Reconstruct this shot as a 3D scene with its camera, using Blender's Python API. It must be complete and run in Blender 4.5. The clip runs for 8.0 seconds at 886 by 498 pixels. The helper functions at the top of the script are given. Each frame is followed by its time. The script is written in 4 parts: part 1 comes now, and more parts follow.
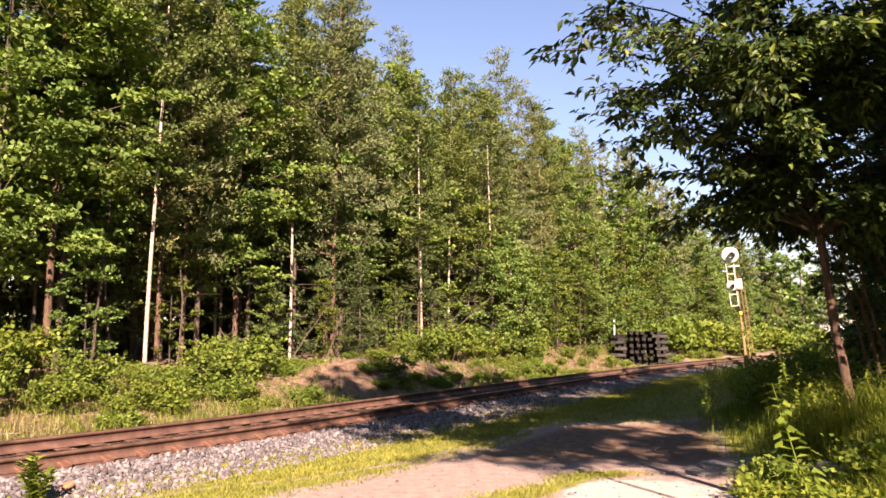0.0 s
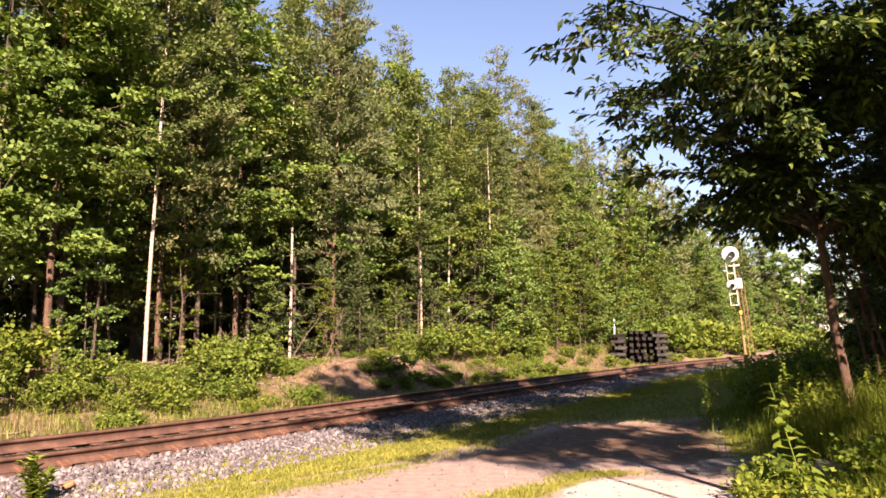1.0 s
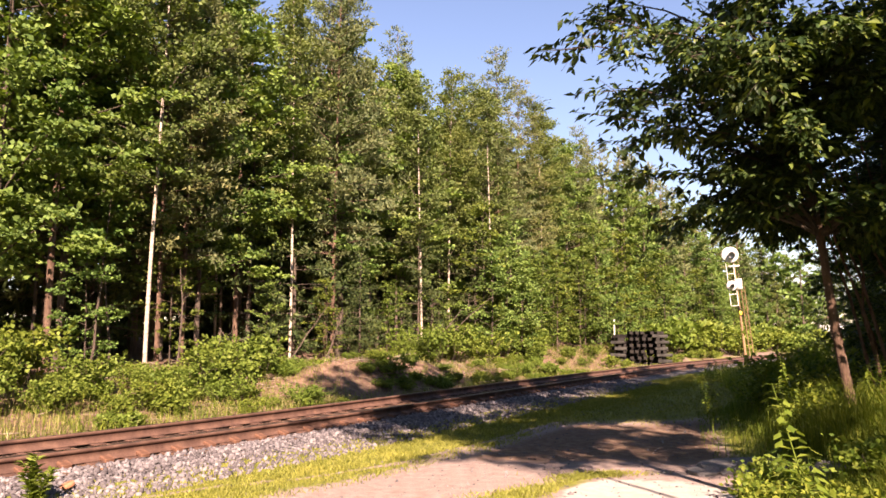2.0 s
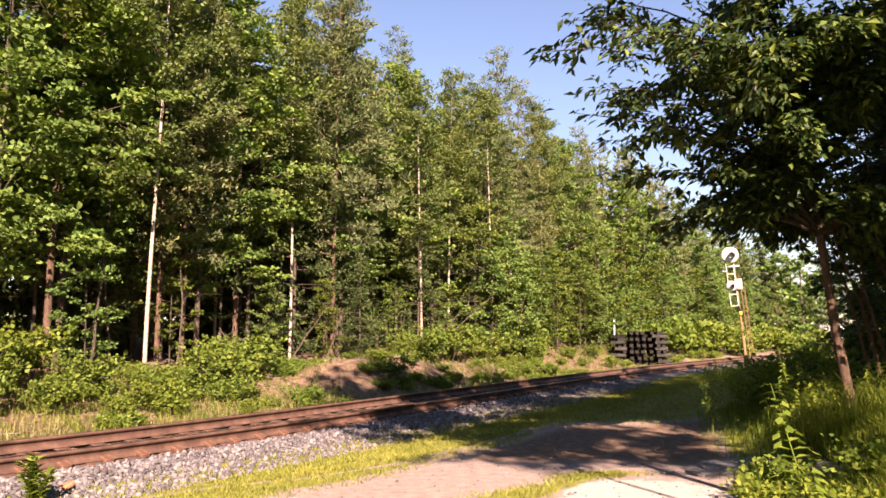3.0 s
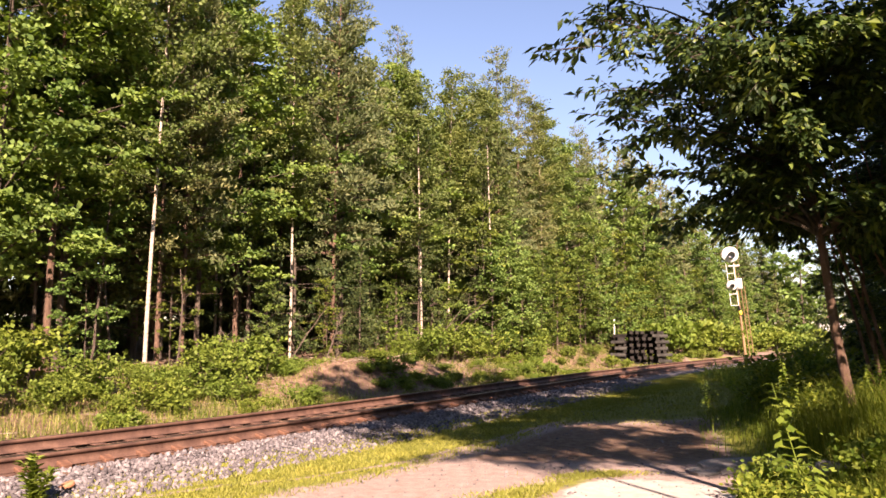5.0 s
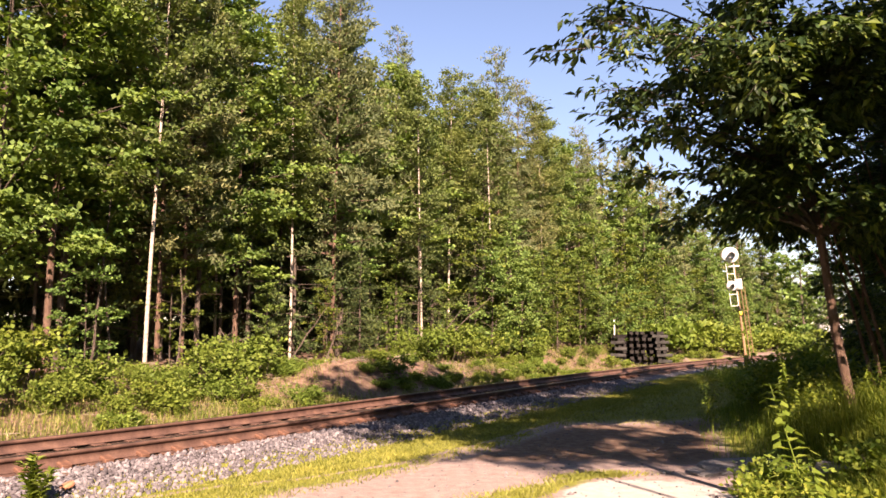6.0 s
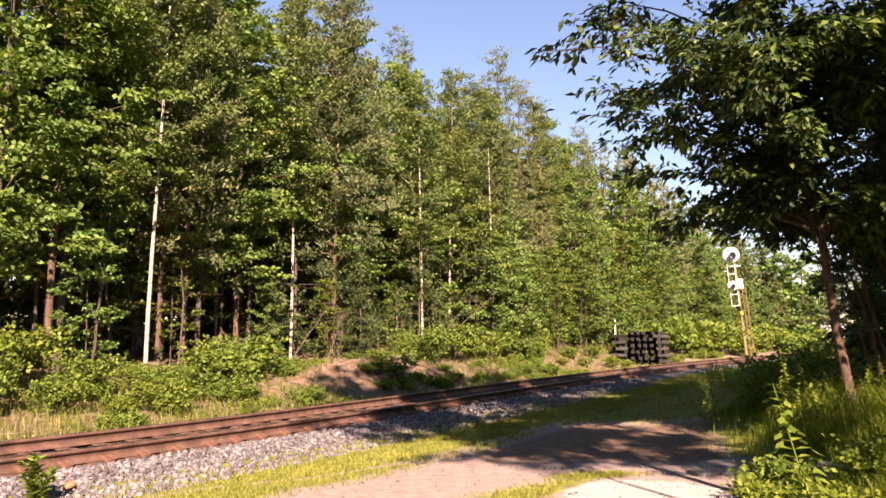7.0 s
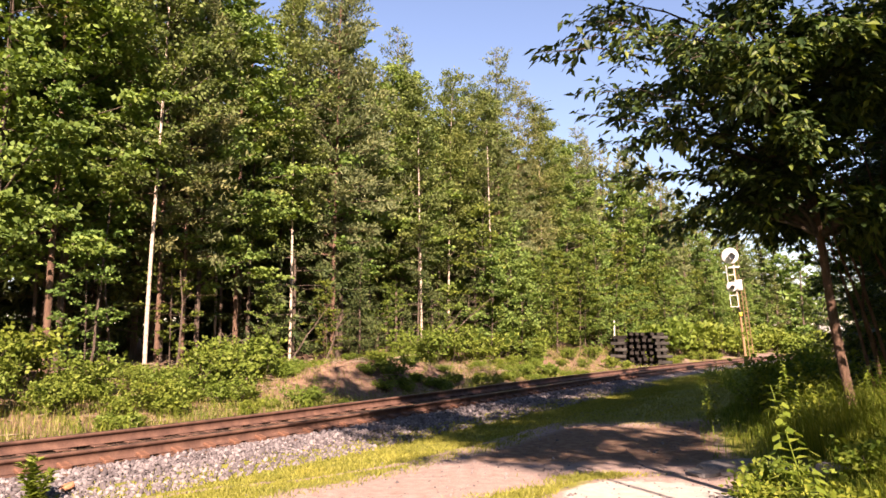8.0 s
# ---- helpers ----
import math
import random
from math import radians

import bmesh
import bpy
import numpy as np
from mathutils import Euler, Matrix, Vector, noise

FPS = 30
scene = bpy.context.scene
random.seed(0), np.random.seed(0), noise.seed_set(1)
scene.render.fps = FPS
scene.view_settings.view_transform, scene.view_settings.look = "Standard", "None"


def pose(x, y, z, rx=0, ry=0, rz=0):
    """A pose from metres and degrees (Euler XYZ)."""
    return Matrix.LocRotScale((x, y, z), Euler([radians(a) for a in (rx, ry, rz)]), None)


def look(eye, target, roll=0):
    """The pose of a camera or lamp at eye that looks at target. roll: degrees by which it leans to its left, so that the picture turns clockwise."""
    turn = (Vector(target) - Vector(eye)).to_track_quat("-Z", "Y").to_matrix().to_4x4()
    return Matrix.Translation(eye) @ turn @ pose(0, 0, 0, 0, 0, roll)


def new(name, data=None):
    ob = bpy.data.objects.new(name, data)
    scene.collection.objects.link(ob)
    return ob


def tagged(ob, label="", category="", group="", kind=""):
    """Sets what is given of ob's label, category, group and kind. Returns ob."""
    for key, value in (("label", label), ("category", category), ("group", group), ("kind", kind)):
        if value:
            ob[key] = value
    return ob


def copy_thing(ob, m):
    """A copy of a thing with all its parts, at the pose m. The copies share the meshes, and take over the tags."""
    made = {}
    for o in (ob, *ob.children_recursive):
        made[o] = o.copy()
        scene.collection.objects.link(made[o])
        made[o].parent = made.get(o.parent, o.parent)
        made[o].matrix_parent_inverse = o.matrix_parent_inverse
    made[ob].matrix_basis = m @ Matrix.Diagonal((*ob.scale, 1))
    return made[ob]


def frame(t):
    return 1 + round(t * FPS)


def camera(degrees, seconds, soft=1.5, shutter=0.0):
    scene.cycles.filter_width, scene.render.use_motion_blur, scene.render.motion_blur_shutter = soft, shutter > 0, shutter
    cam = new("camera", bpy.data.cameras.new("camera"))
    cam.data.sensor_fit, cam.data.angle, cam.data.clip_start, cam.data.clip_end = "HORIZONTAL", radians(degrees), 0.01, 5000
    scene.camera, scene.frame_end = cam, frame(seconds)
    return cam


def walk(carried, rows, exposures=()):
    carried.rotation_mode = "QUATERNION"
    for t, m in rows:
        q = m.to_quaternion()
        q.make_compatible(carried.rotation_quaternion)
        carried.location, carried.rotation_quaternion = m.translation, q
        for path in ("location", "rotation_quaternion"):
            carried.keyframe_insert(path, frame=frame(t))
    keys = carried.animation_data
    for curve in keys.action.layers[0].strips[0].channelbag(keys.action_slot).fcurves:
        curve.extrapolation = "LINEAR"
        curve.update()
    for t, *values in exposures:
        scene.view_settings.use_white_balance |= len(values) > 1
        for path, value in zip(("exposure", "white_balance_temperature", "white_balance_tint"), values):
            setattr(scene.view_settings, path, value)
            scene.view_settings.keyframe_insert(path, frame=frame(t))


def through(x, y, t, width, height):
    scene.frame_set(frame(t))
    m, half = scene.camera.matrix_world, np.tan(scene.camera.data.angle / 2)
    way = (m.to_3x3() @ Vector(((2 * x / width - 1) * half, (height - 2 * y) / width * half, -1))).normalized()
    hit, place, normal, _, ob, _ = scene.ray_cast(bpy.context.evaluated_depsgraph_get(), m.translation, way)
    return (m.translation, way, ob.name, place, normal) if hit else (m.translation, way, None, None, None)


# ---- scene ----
# ---- camera ----
EYE = 1.65
cam = camera(64, 8.0, soft=1.6)
PX = 64 / 1568 * 1.12


def aim(dx=0.0, dy=0.0):
    # a tripod that trembles by hundredths of a degree
    return pose(0, 0, EYE, 90 + 7.22 + dy * PX, 0, dx * PX)


PATH = [(0.0, aim(0, 0)), (0.5, aim(0, 0)), (1.0, aim(0, -1.1)), (1.5, aim(0, -0.8)), (1.9, aim(0, -0.4)), (3.0, aim(0, 0)),
        (4.0, aim(0, 0)), (4.5, aim(0, -1.1)), (5.2, aim(0, -0.5)), (6.0, aim(0, 0)), (6.5, aim(0, -0.9)), (7.0, aim(1.5, 0)), (7.5, aim(0.2, 1.6)), (8.0, aim(0, 1.7))]
walk(cam, PATH, exposures=[(0.0, 2.17, 7600, 34), (8.0, 2.17, 7600, 34)])

# ---- world and sun ----
SUN_TO = Vector((-0.17, 0.98, -0.66)).normalized()      # the way the sunlight travels
world = bpy.data.worlds.new("sky")
scene.world = world
world.use_nodes = True
wn = world.node_tree
sky = wn.nodes.new("ShaderNodeTexSky")
sky.sky_type = "NISHITA"
sky.sun_disc = False
sky.sun_elevation = math.asin(-SUN_TO.z)
sky.sun_rotation = math.atan2(-SUN_TO.x, -SUN_TO.y)
sky.air_density = 1.3
sky.dust_density = 0.1
sky.ozone_density = 5.0
wn.nodes["Background"].inputs["Strength"].default_value = 0.05
wn.links.new(sky.outputs[0], wn.nodes["Background"].inputs["Color"])
sun = new("sun", bpy.data.lights.new("sun", "SUN"))
sun.data.energy = 5.0
sun.data.angle = radians(0.53)
sun.data.color = (1.0, 0.92, 0.785)
sun.matrix_basis = look((0, 0, 60), Vector((0, 0, 60)) + SUN_TO)


# ---- materials ----
def material(name, rough=0.8, spec=0.3, metal=0.0):
    m = bpy.data.materials.new(name)
    m.use_nodes = True
    b = m.node_tree.nodes["Principled BSDF"]
    b.inputs["Roughness"].default_value = rough
    b.inputs["Specular IOR Level"].default_value = spec
    b.inputs["Metallic"].default_value = metal
    return m, m.node_tree, b


def node(nt, kind, **inputs):
    n = nt.nodes.new(kind)
    for key, value in inputs.items():
        n.inputs[key.replace("_", " ")].default_value = value
    return n


def ramp(nt, fac, stops):
    r = nt.nodes.new("ShaderNodeValToRGB")
    el = r.color_ramp.elements
    while len(el) < len(stops):
        el.new(0.5)
    for e, (p, c) in zip(el, stops):
        e.position, e.color = p, (*c, 1)
    nt.links.new(fac, r.inputs[0])
    return r.outputs[0]


def coords(nt, stretch=(1, 1, 1)):
    c = nt.nodes.new("ShaderNodeTexCoord")
    mp = nt.nodes.new("ShaderNodeMapping")
    mp.inputs["Scale"].default_value = stretch
    nt.links.new(c.outputs["Object"], mp.inputs[0])
    return mp.outputs[0]


def noise_fac(nt, vec, scale, detail=4.0, rough=0.6):
    n = node(nt, "ShaderNodeTexNoise", Scale=scale, Detail=detail, Roughness=rough)
    nt.links.new(vec, n.inputs["Vector"])
    return n.outputs[0]


def mix(nt, fac, a, b, blend="MIX"):
    m = nt.nodes.new("ShaderNodeMix")
    m.data_type, m.blend_type = "RGBA", blend
    for sock, v in ((m.inputs[0], fac), (m.inputs[6], a), (m.inputs[7], b)):
        if isinstance(v, (int, float)):
            sock.default_value = v
        elif isinstance(v, tuple):
            sock.default_value = (*v, 1)
        else:
            nt.links.new(v, sock)
    return m.outputs[2]


def bump(nt, b, height, strength=0.5, distance=0.02):
    n = node(nt, "ShaderNodeBump", Strength=strength, Distance=distance)
    nt.links.new(height, n.inputs["Height"])
    nt.links.new(n.outputs[0], b.inputs["Normal"])


def leaf_material(name, dark, mid, light, through=0.24, rough=0.6, spec=0.14):
    """Leaves: every leaf its own tone, patches of tone in the crown, light shining through."""
    m, nt, b = material(name, rough, spec)
    geo = nt.nodes.new("ShaderNodeNewGeometry")
    one = ramp(nt, geo.outputs["Random Per Island"], [(0.0, dark), (0.55, mid), (1.0, light)])
    patch = noise_fac(nt, coords(nt), 0.9, 3)
    tone = ramp(nt, patch, [(0.3, (0.72, 0.78, 0.7)), (0.7, (1.2, 1.12, 1.0))])
    info = nt.nodes.new("ShaderNodeObjectInfo")
    tree = ramp(nt, info.outputs["Random"], [(0.0, (0.85, 0.95, 0.9)), (0.5, (1, 1, 1)), (1.0, (1.12, 1.05, 0.9))])
    col = mix(nt, 1.0, mix(nt, 1.0, one, tone, "MULTIPLY"), tree, "MULTIPLY")
    nt.links.new(col, b.inputs["Base Color"])
    tr = nt.nodes.new("ShaderNodeBsdfTranslucent")
    nt.links.new(mix(nt, 1.0, col, (1.5, 1.6, 0.6), "MULTIPLY"), tr.inputs["Color"])
    ms = nt.nodes.new("ShaderNodeMixShader")
    ms.inputs[0].default_value = through
    nt.links.new(b.outputs[0], ms.inputs[1])
    nt.links.new(tr.outputs[0], ms.inputs[2])
    nt.links.new(ms.outputs[0], nt.nodes["Material Output"].inputs["Surface"])
    return m


def rough_material(name, stops, scale=6.0, stretch=(1, 1, 1), rough=0.85, relief=0.6, distance=0.02, fine=40.0, spec=0.25, random_tone=0.0):
    """Any weathered surface: large stains, fine grain, relief."""
    m, nt, b = material(name, rough, spec)
    v = coords(nt, stretch)
    big, small = noise_fac(nt, v, scale, 5), noise_fac(nt, v, fine, 3, 0.7)
    col = ramp(nt, big, stops)
    grain = ramp(nt, small, [(0.25, (0.68, 0.68, 0.68)), (0.75, (1.25, 1.25, 1.25))])
    col = mix(nt, 1.0, col, grain, "MULTIPLY")
    if random_tone:
        info = nt.nodes.new("ShaderNodeObjectInfo")
        lo, hi = 1 - random_tone, 1 + random_tone
        col = mix(nt, 1.0, col, ramp(nt, info.outputs["Random"], [(0, (lo, lo, lo)), (1, (hi, hi, hi))]), "MULTIPLY")
    nt.links.new(col, b.inputs["Base Color"])
    add = nt.nodes.new("ShaderNodeMath")
    nt.links.new(big, add.inputs[0]), nt.links.new(small, add.inputs[1])
    bump(nt, b, add.outputs[0], relief, distance)
    return m


MAPLE = leaf_material("maple_leaf", (0.0663, 0.1148, 0.0316), (0.1102, 0.1736, 0.0449), (0.1583, 0.2218, 0.0616))
YOUNG = leaf_material("young_leaf", (0.0442, 0.0696, 0.0138), (0.0777, 0.1093, 0.0203), (0.1192, 0.149, 0.0284))
PALE = leaf_material("pale_leaf", (0.0774, 0.105, 0.0351), (0.1116, 0.1434, 0.0473), (0.1509, 0.1805, 0.0671))
PINE = leaf_material("pine_needle", (0.0736, 0.092, 0.0449), (0.1225, 0.1401, 0.0683), (0.1759, 0.1827, 0.0899), 0.2)
HEMLOCK = leaf_material("hemlock_needle", (0.0263, 0.042, 0.0158), (0.0527, 0.0731, 0.0267), (0.0927, 0.1091, 0.0394), 0.2)
# shade is put into the dark and mid tones, sunlit leaves into the light one
SHADE_LEAF = leaf_material("shaded_leaf", (0.017, 0.036, 0.012), (0.037, 0.065, 0.019), (0.12, 0.155, 0.034), 0.18, 0.5, 0.22)
SHRUB = leaf_material("shrub_leaf", (0.0688, 0.1052, 0.0171), (0.1102, 0.1507, 0.0274), (0.1546, 0.1961, 0.0422))
GRASS = leaf_material("grass_blade", (0.1237, 0.1368, 0.0243), (0.2055, 0.2144, 0.0432), (0.2976, 0.29, 0.0918), 0.3, 0.6, 0.2)
WEED = leaf_material("weed_leaf", (0.0586, 0.0976, 0.0149), (0.1208, 0.1659, 0.0268), (0.1989, 0.2318, 0.0451), 0.35)
STRAW = leaf_material("dry_grass", (0.2159, 0.183, 0.083), (0.3318, 0.2818, 0.1415), (0.4319, 0.3733, 0.2159), 0.2, 0.8, 0.1)
BARK = rough_material("grey_bark", [(0.3, (0.054, 0.039, 0.029)), (0.7, (0.136, 0.102, 0.075))], 3, (6, 6, 1), 0.9, 1.0, 0.03)
PINE_BARK = rough_material("red_brown_bark", [(0.3, (0.0765, 0.0435, 0.0277)), (0.7, (0.1837, 0.1125, 0.0765))], 3, (4.5, 4.5, 0.9), 0.9, 1.0, 0.03)
BIRCH = rough_material("birch_bark", [(0.3, (0.0578, 0.0433, 0.0323)), (0.38, (0.3034, 0.2389, 0.1802)), (0.7, (0.448, 0.3757, 0.3034))], 5, (1.02, 1.02, 2.975), 0.7, 0.5, 0.015)
RUST = rough_material("rusted_steel", [(0.3, (0.048, 0.024, 0.018)), (0.52, (0.092, 0.048, 0.034)), (0.75, (0.143, 0.078, 0.054))], 4, (1, 1, 1), 0.8, 0.4, 0.004, 60)
STEEL, nt, b = material("worn_rail_top", 0.38, 0.5, 0.8)
nt.links.new(ramp(nt, noise_fac(nt, coords(nt), 9, 4), [(0.3, (0.068, 0.048, 0.037)), (0.7, (0.15, 0.122, 0.105))]), b.inputs["Base Color"])
TIE = rough_material("weathered_tie", [(0.3, (0.068, 0.041, 0.027)), (0.7, (0.197, 0.116, 0.075))], 5, (1, 6, 6), 0.9, 0.8, 0.01, 50, 0.15, 0.3)
CREOSOTE = rough_material("creosoted_timber", [(0.3, (0.006, 0.005, 0.0045)), (0.7, (0.02, 0.017, 0.015))], 5, (1, 6, 6), 0.9, 0.6, 0.01, 50, 0.1, 0.3)
TIE_END = rough_material("timber_end_grain", [(0.3, (0.0054, 0.0048, 0.0041)), (0.7, (0.034, 0.029, 0.024))], 8, (1, 1, 1), 0.9, 0.5, 0.006)
TIE_FACE = rough_material("weathered_grey_timber", [(0.3, (0.0138, 0.0126, 0.011)), (0.55, (0.044, 0.0413, 0.0357)), (0.75, (0.0715, 0.066, 0.0578))], 5, (0.275, 1.65, 1.65), 0.9, 0.6, 0.01, 50, 0.15, 0.35)
STONE = rough_material("ballast_stone", [(0.3, (0.071, 0.064, 0.065)), (0.7, (0.18, 0.162, 0.163))], 12, (1, 1, 1), 0.9, 0.5, 0.01, 60, 0.2, 0.35)
ORANGE_RUST = rough_material("orange_rust", [(0.3, (0.075, 0.034, 0.022)), (0.7, (0.177, 0.085, 0.051))], 9, (1, 1, 1), 0.9, 0.5, 0.006, 60)
LOOSE, nt, b = material("loose_stone", 0.9, 0.2)
geo = nt.nodes.new("ShaderNodeNewGeometry")
tone = ramp(nt, geo.outputs["Random Per Island"], [(0.0, (0.058, 0.05, 0.052)), (0.65, (0.129, 0.113, 0.114)), (1.0, (0.211, 0.187, 0.184))])
nt.links.new(mix(nt, 1.0, tone, ramp(nt, noise_fac(nt, coords(nt), 60, 3), [(0.3, (0.75, 0.75, 0.75)), (0.7, (1.2, 1.2, 1.2))]), "MULTIPLY"), b.inputs["Base Color"])
ROCK = rough_material("pale_rock", [(0.3, (0.109, 0.099, 0.095)), (0.7, (0.231, 0.211, 0.197))], 6, (1, 1, 1), 0.9, 0.7, 0.02)
WHITE = rough_material("weathered_white_paint", [(0.3, (0.4, 0.38, 0.36)), (0.7, (0.62, 0.6, 0.58))], 5, (1, 1, 1), 0.6, 0.1, 0.004)
ALU = rough_material("grey_galvanised_metal", [(0.3, (0.42, 0.4, 0.38)), (0.7, (0.62, 0.6, 0.57))], 8, (1, 1, 1), 0.5, 0.1, 0.003)
MAST = rough_material("rusty_mast_paint", [(0.35, (0.116, 0.061, 0.031)), (0.6, (0.204, 0.129, 0.061)), (0.8, (0.272, 0.204, 0.122))], 3, (3, 3, 1), 0.7, 0.2, 0.004)
BLACK = rough_material("flat_black_paint", [(0.3, (0.012, 0.012, 0.013)), (0.7, (0.03, 0.03, 0.032))], 6, (1, 1, 1), 0.6, 0.1, 0.003)
YELLOW = rough_material("yellow_paint", [(0.3, (0.6, 0.4, 0.04)), (0.7, (0.75, 0.55, 0.08))], 6, (1, 1, 1), 0.6, 0.1, 0.003)

# ---- the plan: s along the track, d across it, away from the camera ----
TURN = radians(30)
U = (math.sin(TURN), math.cos(TURN))
N = (-math.cos(TURN), math.sin(TURN))
NEAR_RAIL, GAUGE = 8.12, 1.51
MID = NEAR_RAIL + GAUGE / 2
RAIL_TOP = 0.30


def bend(s):
    """How far the line has swung away from straight at s."""
    s = np.asarray(s, float)
    swing = np.clip(10.5 - s, 0, 7.5)
    return -0.0015 * np.clip(s - 20, 0, None) ** 2 + 0.011 * swing ** 2 + 0.165 * np.clip(3 - s, 0, None)


def plan(s, d):
    d = d + bend(s)
    return np.asarray(s) * U[0] + d * N[0], np.asarray(s) * U[1] + d * N[1]


def sd(x, y):
    s = x * U[0] + y * U[1]
    return s, x * N[0] + y * N[1] - bend(s)


def step(a, lo, hi):
    t = np.clip((a - lo) / (hi - lo), 0, 1)
    return t * t * (3 - 2 * t)


def lumps(x, y):
    return (np.sin(x * 1.7 + 0.6 * np.sin(y * 1.1)) * np.sin(y * 1.5 + 0.8 * np.sin(x * 0.9)) * 0.6
            + np.sin(x * 3.9 + y * 1.3) * np.sin(y * 4.3 - x * 0.7) * 0.3)


def height(x, y):
    x, y = np.asarray(x, float), np.asarray(y, float)
    s, d = sd(x, y)
    h = 0.015 * lumps(x, y) + 0.05 * step(d, 6.2, 7.4)
    h = h - 0.18 * step(d, 11.2, 11.9) + 0.95 * step(d, 11.9, 17.5) + 0.03 * np.clip(d - 17, 0, 40)
    h = h + step(d, 12, 17) * (0.06 * lumps(x, y) + 0.5 * step(s, 22, 45) - 0.35 * step(s, 45, 90))
    h = h + 0.8 * np.exp(-((s - 20.0) / 4.2) ** 4 - ((d - 14.1) / 1.0) ** 2) + 0.22 * np.exp(-((s - 27.5) / 2.2) ** 2 - ((d - 13.6) / 1.0) ** 2)
    verge = step(x - 0.22 * y, 1.6, 3.4) * step(6.4 - d, 0.0, 2.0)      # the bank under the weeds by the road
    return h + 0.3 * verge * step(y, 3, 7) * (1 - 0.8 * step(y, 12, 18)) + 0.03 * lumps(x * 1.3, y * 1.2) * verge


def on_ground(s, d, sink=0.0):
    x, y = plan(s, d)
    return Vector((float(x), float(y), float(height(x, y)) - sink))


# ---- mesh helpers ----
class Geo:
    def __init__(self):
        self.v, self.f, self.n = [], [], 0

    def add(self, verts, faces):
        verts = np.asarray(verts, float).reshape(-1, 3)
        faces = np.asarray(faces, int)
        self.v.append(verts)
        self.f.append(faces + self.n)
        self.n += len(verts)

    def mesh(self, name, mats, smooth=False, slots=None):
        me = bpy.data.meshes.new(name)
        v = np.concatenate(self.v)
        me.vertices.add(len(v))
        me.vertices.foreach_set("co", v.ravel())
        sizes = np.concatenate([np.full(len(f), f.shape[1]) for f in self.f])
        loops = np.concatenate([f.ravel() for f in self.f])
        me.loops.add(len(loops))
        me.loops.foreach_set("vertex_index", loops)
        me.polygons.add(len(sizes))
        me.polygons.foreach_set("loop_start", np.concatenate([[0], np.cumsum(sizes)[:-1]]))
        if smooth:
            me.polygons.foreach_set("use_smooth", np.ones(len(sizes), bool))
        if slots is not None:
            me.polygons.foreach_set("material_index", slots)
        for m in mats if isinstance(mats, (list, tuple)) else [mats]:
            me.materials.append(m)
        me.update(calc_edges=True)
        return me


def unit(a):
    return a / np.maximum(np.linalg.norm(a, axis=-1, keepdims=True), 1e-9)


def leaves(g, base, way, up, length, width, fold=0.12):
    """Folded leaf blades: base, way, up are n x 3; length and width n."""
    a = unit(way)
    side = unit(np.cross(up, a))
    n = np.cross(a, side)
    L, W = np.asarray(length)[:, None], np.asarray(width)[:, None]
    mid = base + a * L * 0.45 + n * L * fold
    v = np.stack([base, mid + side * W * 0.5, base + a * L, mid - side * W * 0.5], 1).reshape(-1, 3)
    i = np.arange(len(base))[:, None] * 4
    g.add(v, np.concatenate([i + [0, 2, 1], i + [0, 3, 2]], 1).reshape(-1, 3))


def tube(g, pts, radii, sides=6):
    pts = np.asarray(pts, float)
    k = len(pts)
    t = unit(np.gradient(pts, axis=0))
    ref = np.array([0.31, 0.95, 0.05]) if abs(t[:, 2]).mean() > 0.6 else np.array([0.05, 0.1, 1.0])
    a = unit(np.cross(t, ref))
    b = np.cross(t, a)
    ang = np.linspace(0, 2 * np.pi, sides, endpoint=False)
    r = np.asarray(radii, float)[:, None, None]
    v = pts[:, None] + r * (np.cos(ang)[None, :, None] * a[:, None] + np.sin(ang)[None, :, None] * b[:, None])
    i, j = np.meshgrid(np.arange(k - 1), np.arange(sides), indexing="ij")
    j2 = (j + 1) % sides
    g.add(v, np.stack([i * sides + j, i * sides + j2, (i + 1) * sides + j2, (i + 1) * sides + j], -1).reshape(-1, 4))


def box(g, lo, hi, m=None):
    (x0, y0, z0), (x1, y1, z1) = lo, hi
    v = np.array([(x0, y0, z0), (x1, y0, z0), (x1, y1, z0), (x0, y1, z0), (x0, y0, z1), (x1, y0, z1), (x1, y1, z1), (x0, y1, z1)], float)
    if m is not None:
        v = np.array([m @ Vector(p) for p in v])
    g.add(v, [(3, 2, 1, 0), (4, 5, 6, 7), (0, 1, 5, 4), (1, 2, 6, 5), (2, 3, 7, 6), (3, 0, 4, 7)])


def turned(g, profile, m=None, sides=20):
    """A body turned round z from (radius, z) pairs."""
    ang = np.linspace(0, 2 * np.pi, sides, endpoint=False)
    v = np.array([(r * math.cos(a), r * math.sin(a), z) for r, z in profile for a in ang])
    if m is not None:
        v = np.array([m @ Vector(p) for p in v])
    k = len(profile)
    g.add(v, [(i * sides + j, i * sides + (j + 1) % sides, (i + 1) * sides + (j + 1) % sides, (i + 1) * sides + j) for i in range(k - 1) for j in range(sides)])


def part(name, g, mat, parent, label="", smooth=False, slots=None, kind=""):
    me = g if isinstance(g, bpy.types.Mesh) else g.mesh(name, mat, smooth, slots)
    ob = new(name, me)
    ob.parent = parent
    return tagged(ob, label, kind=kind)


def thing(name, label, category, group="", kind="", at=None):
    ob = new(name)
    ob.empty_display_size = 0.3
    tagged(ob, label, category, group, kind)
    if at is not None:
        ob.matrix_basis = at
    return ob


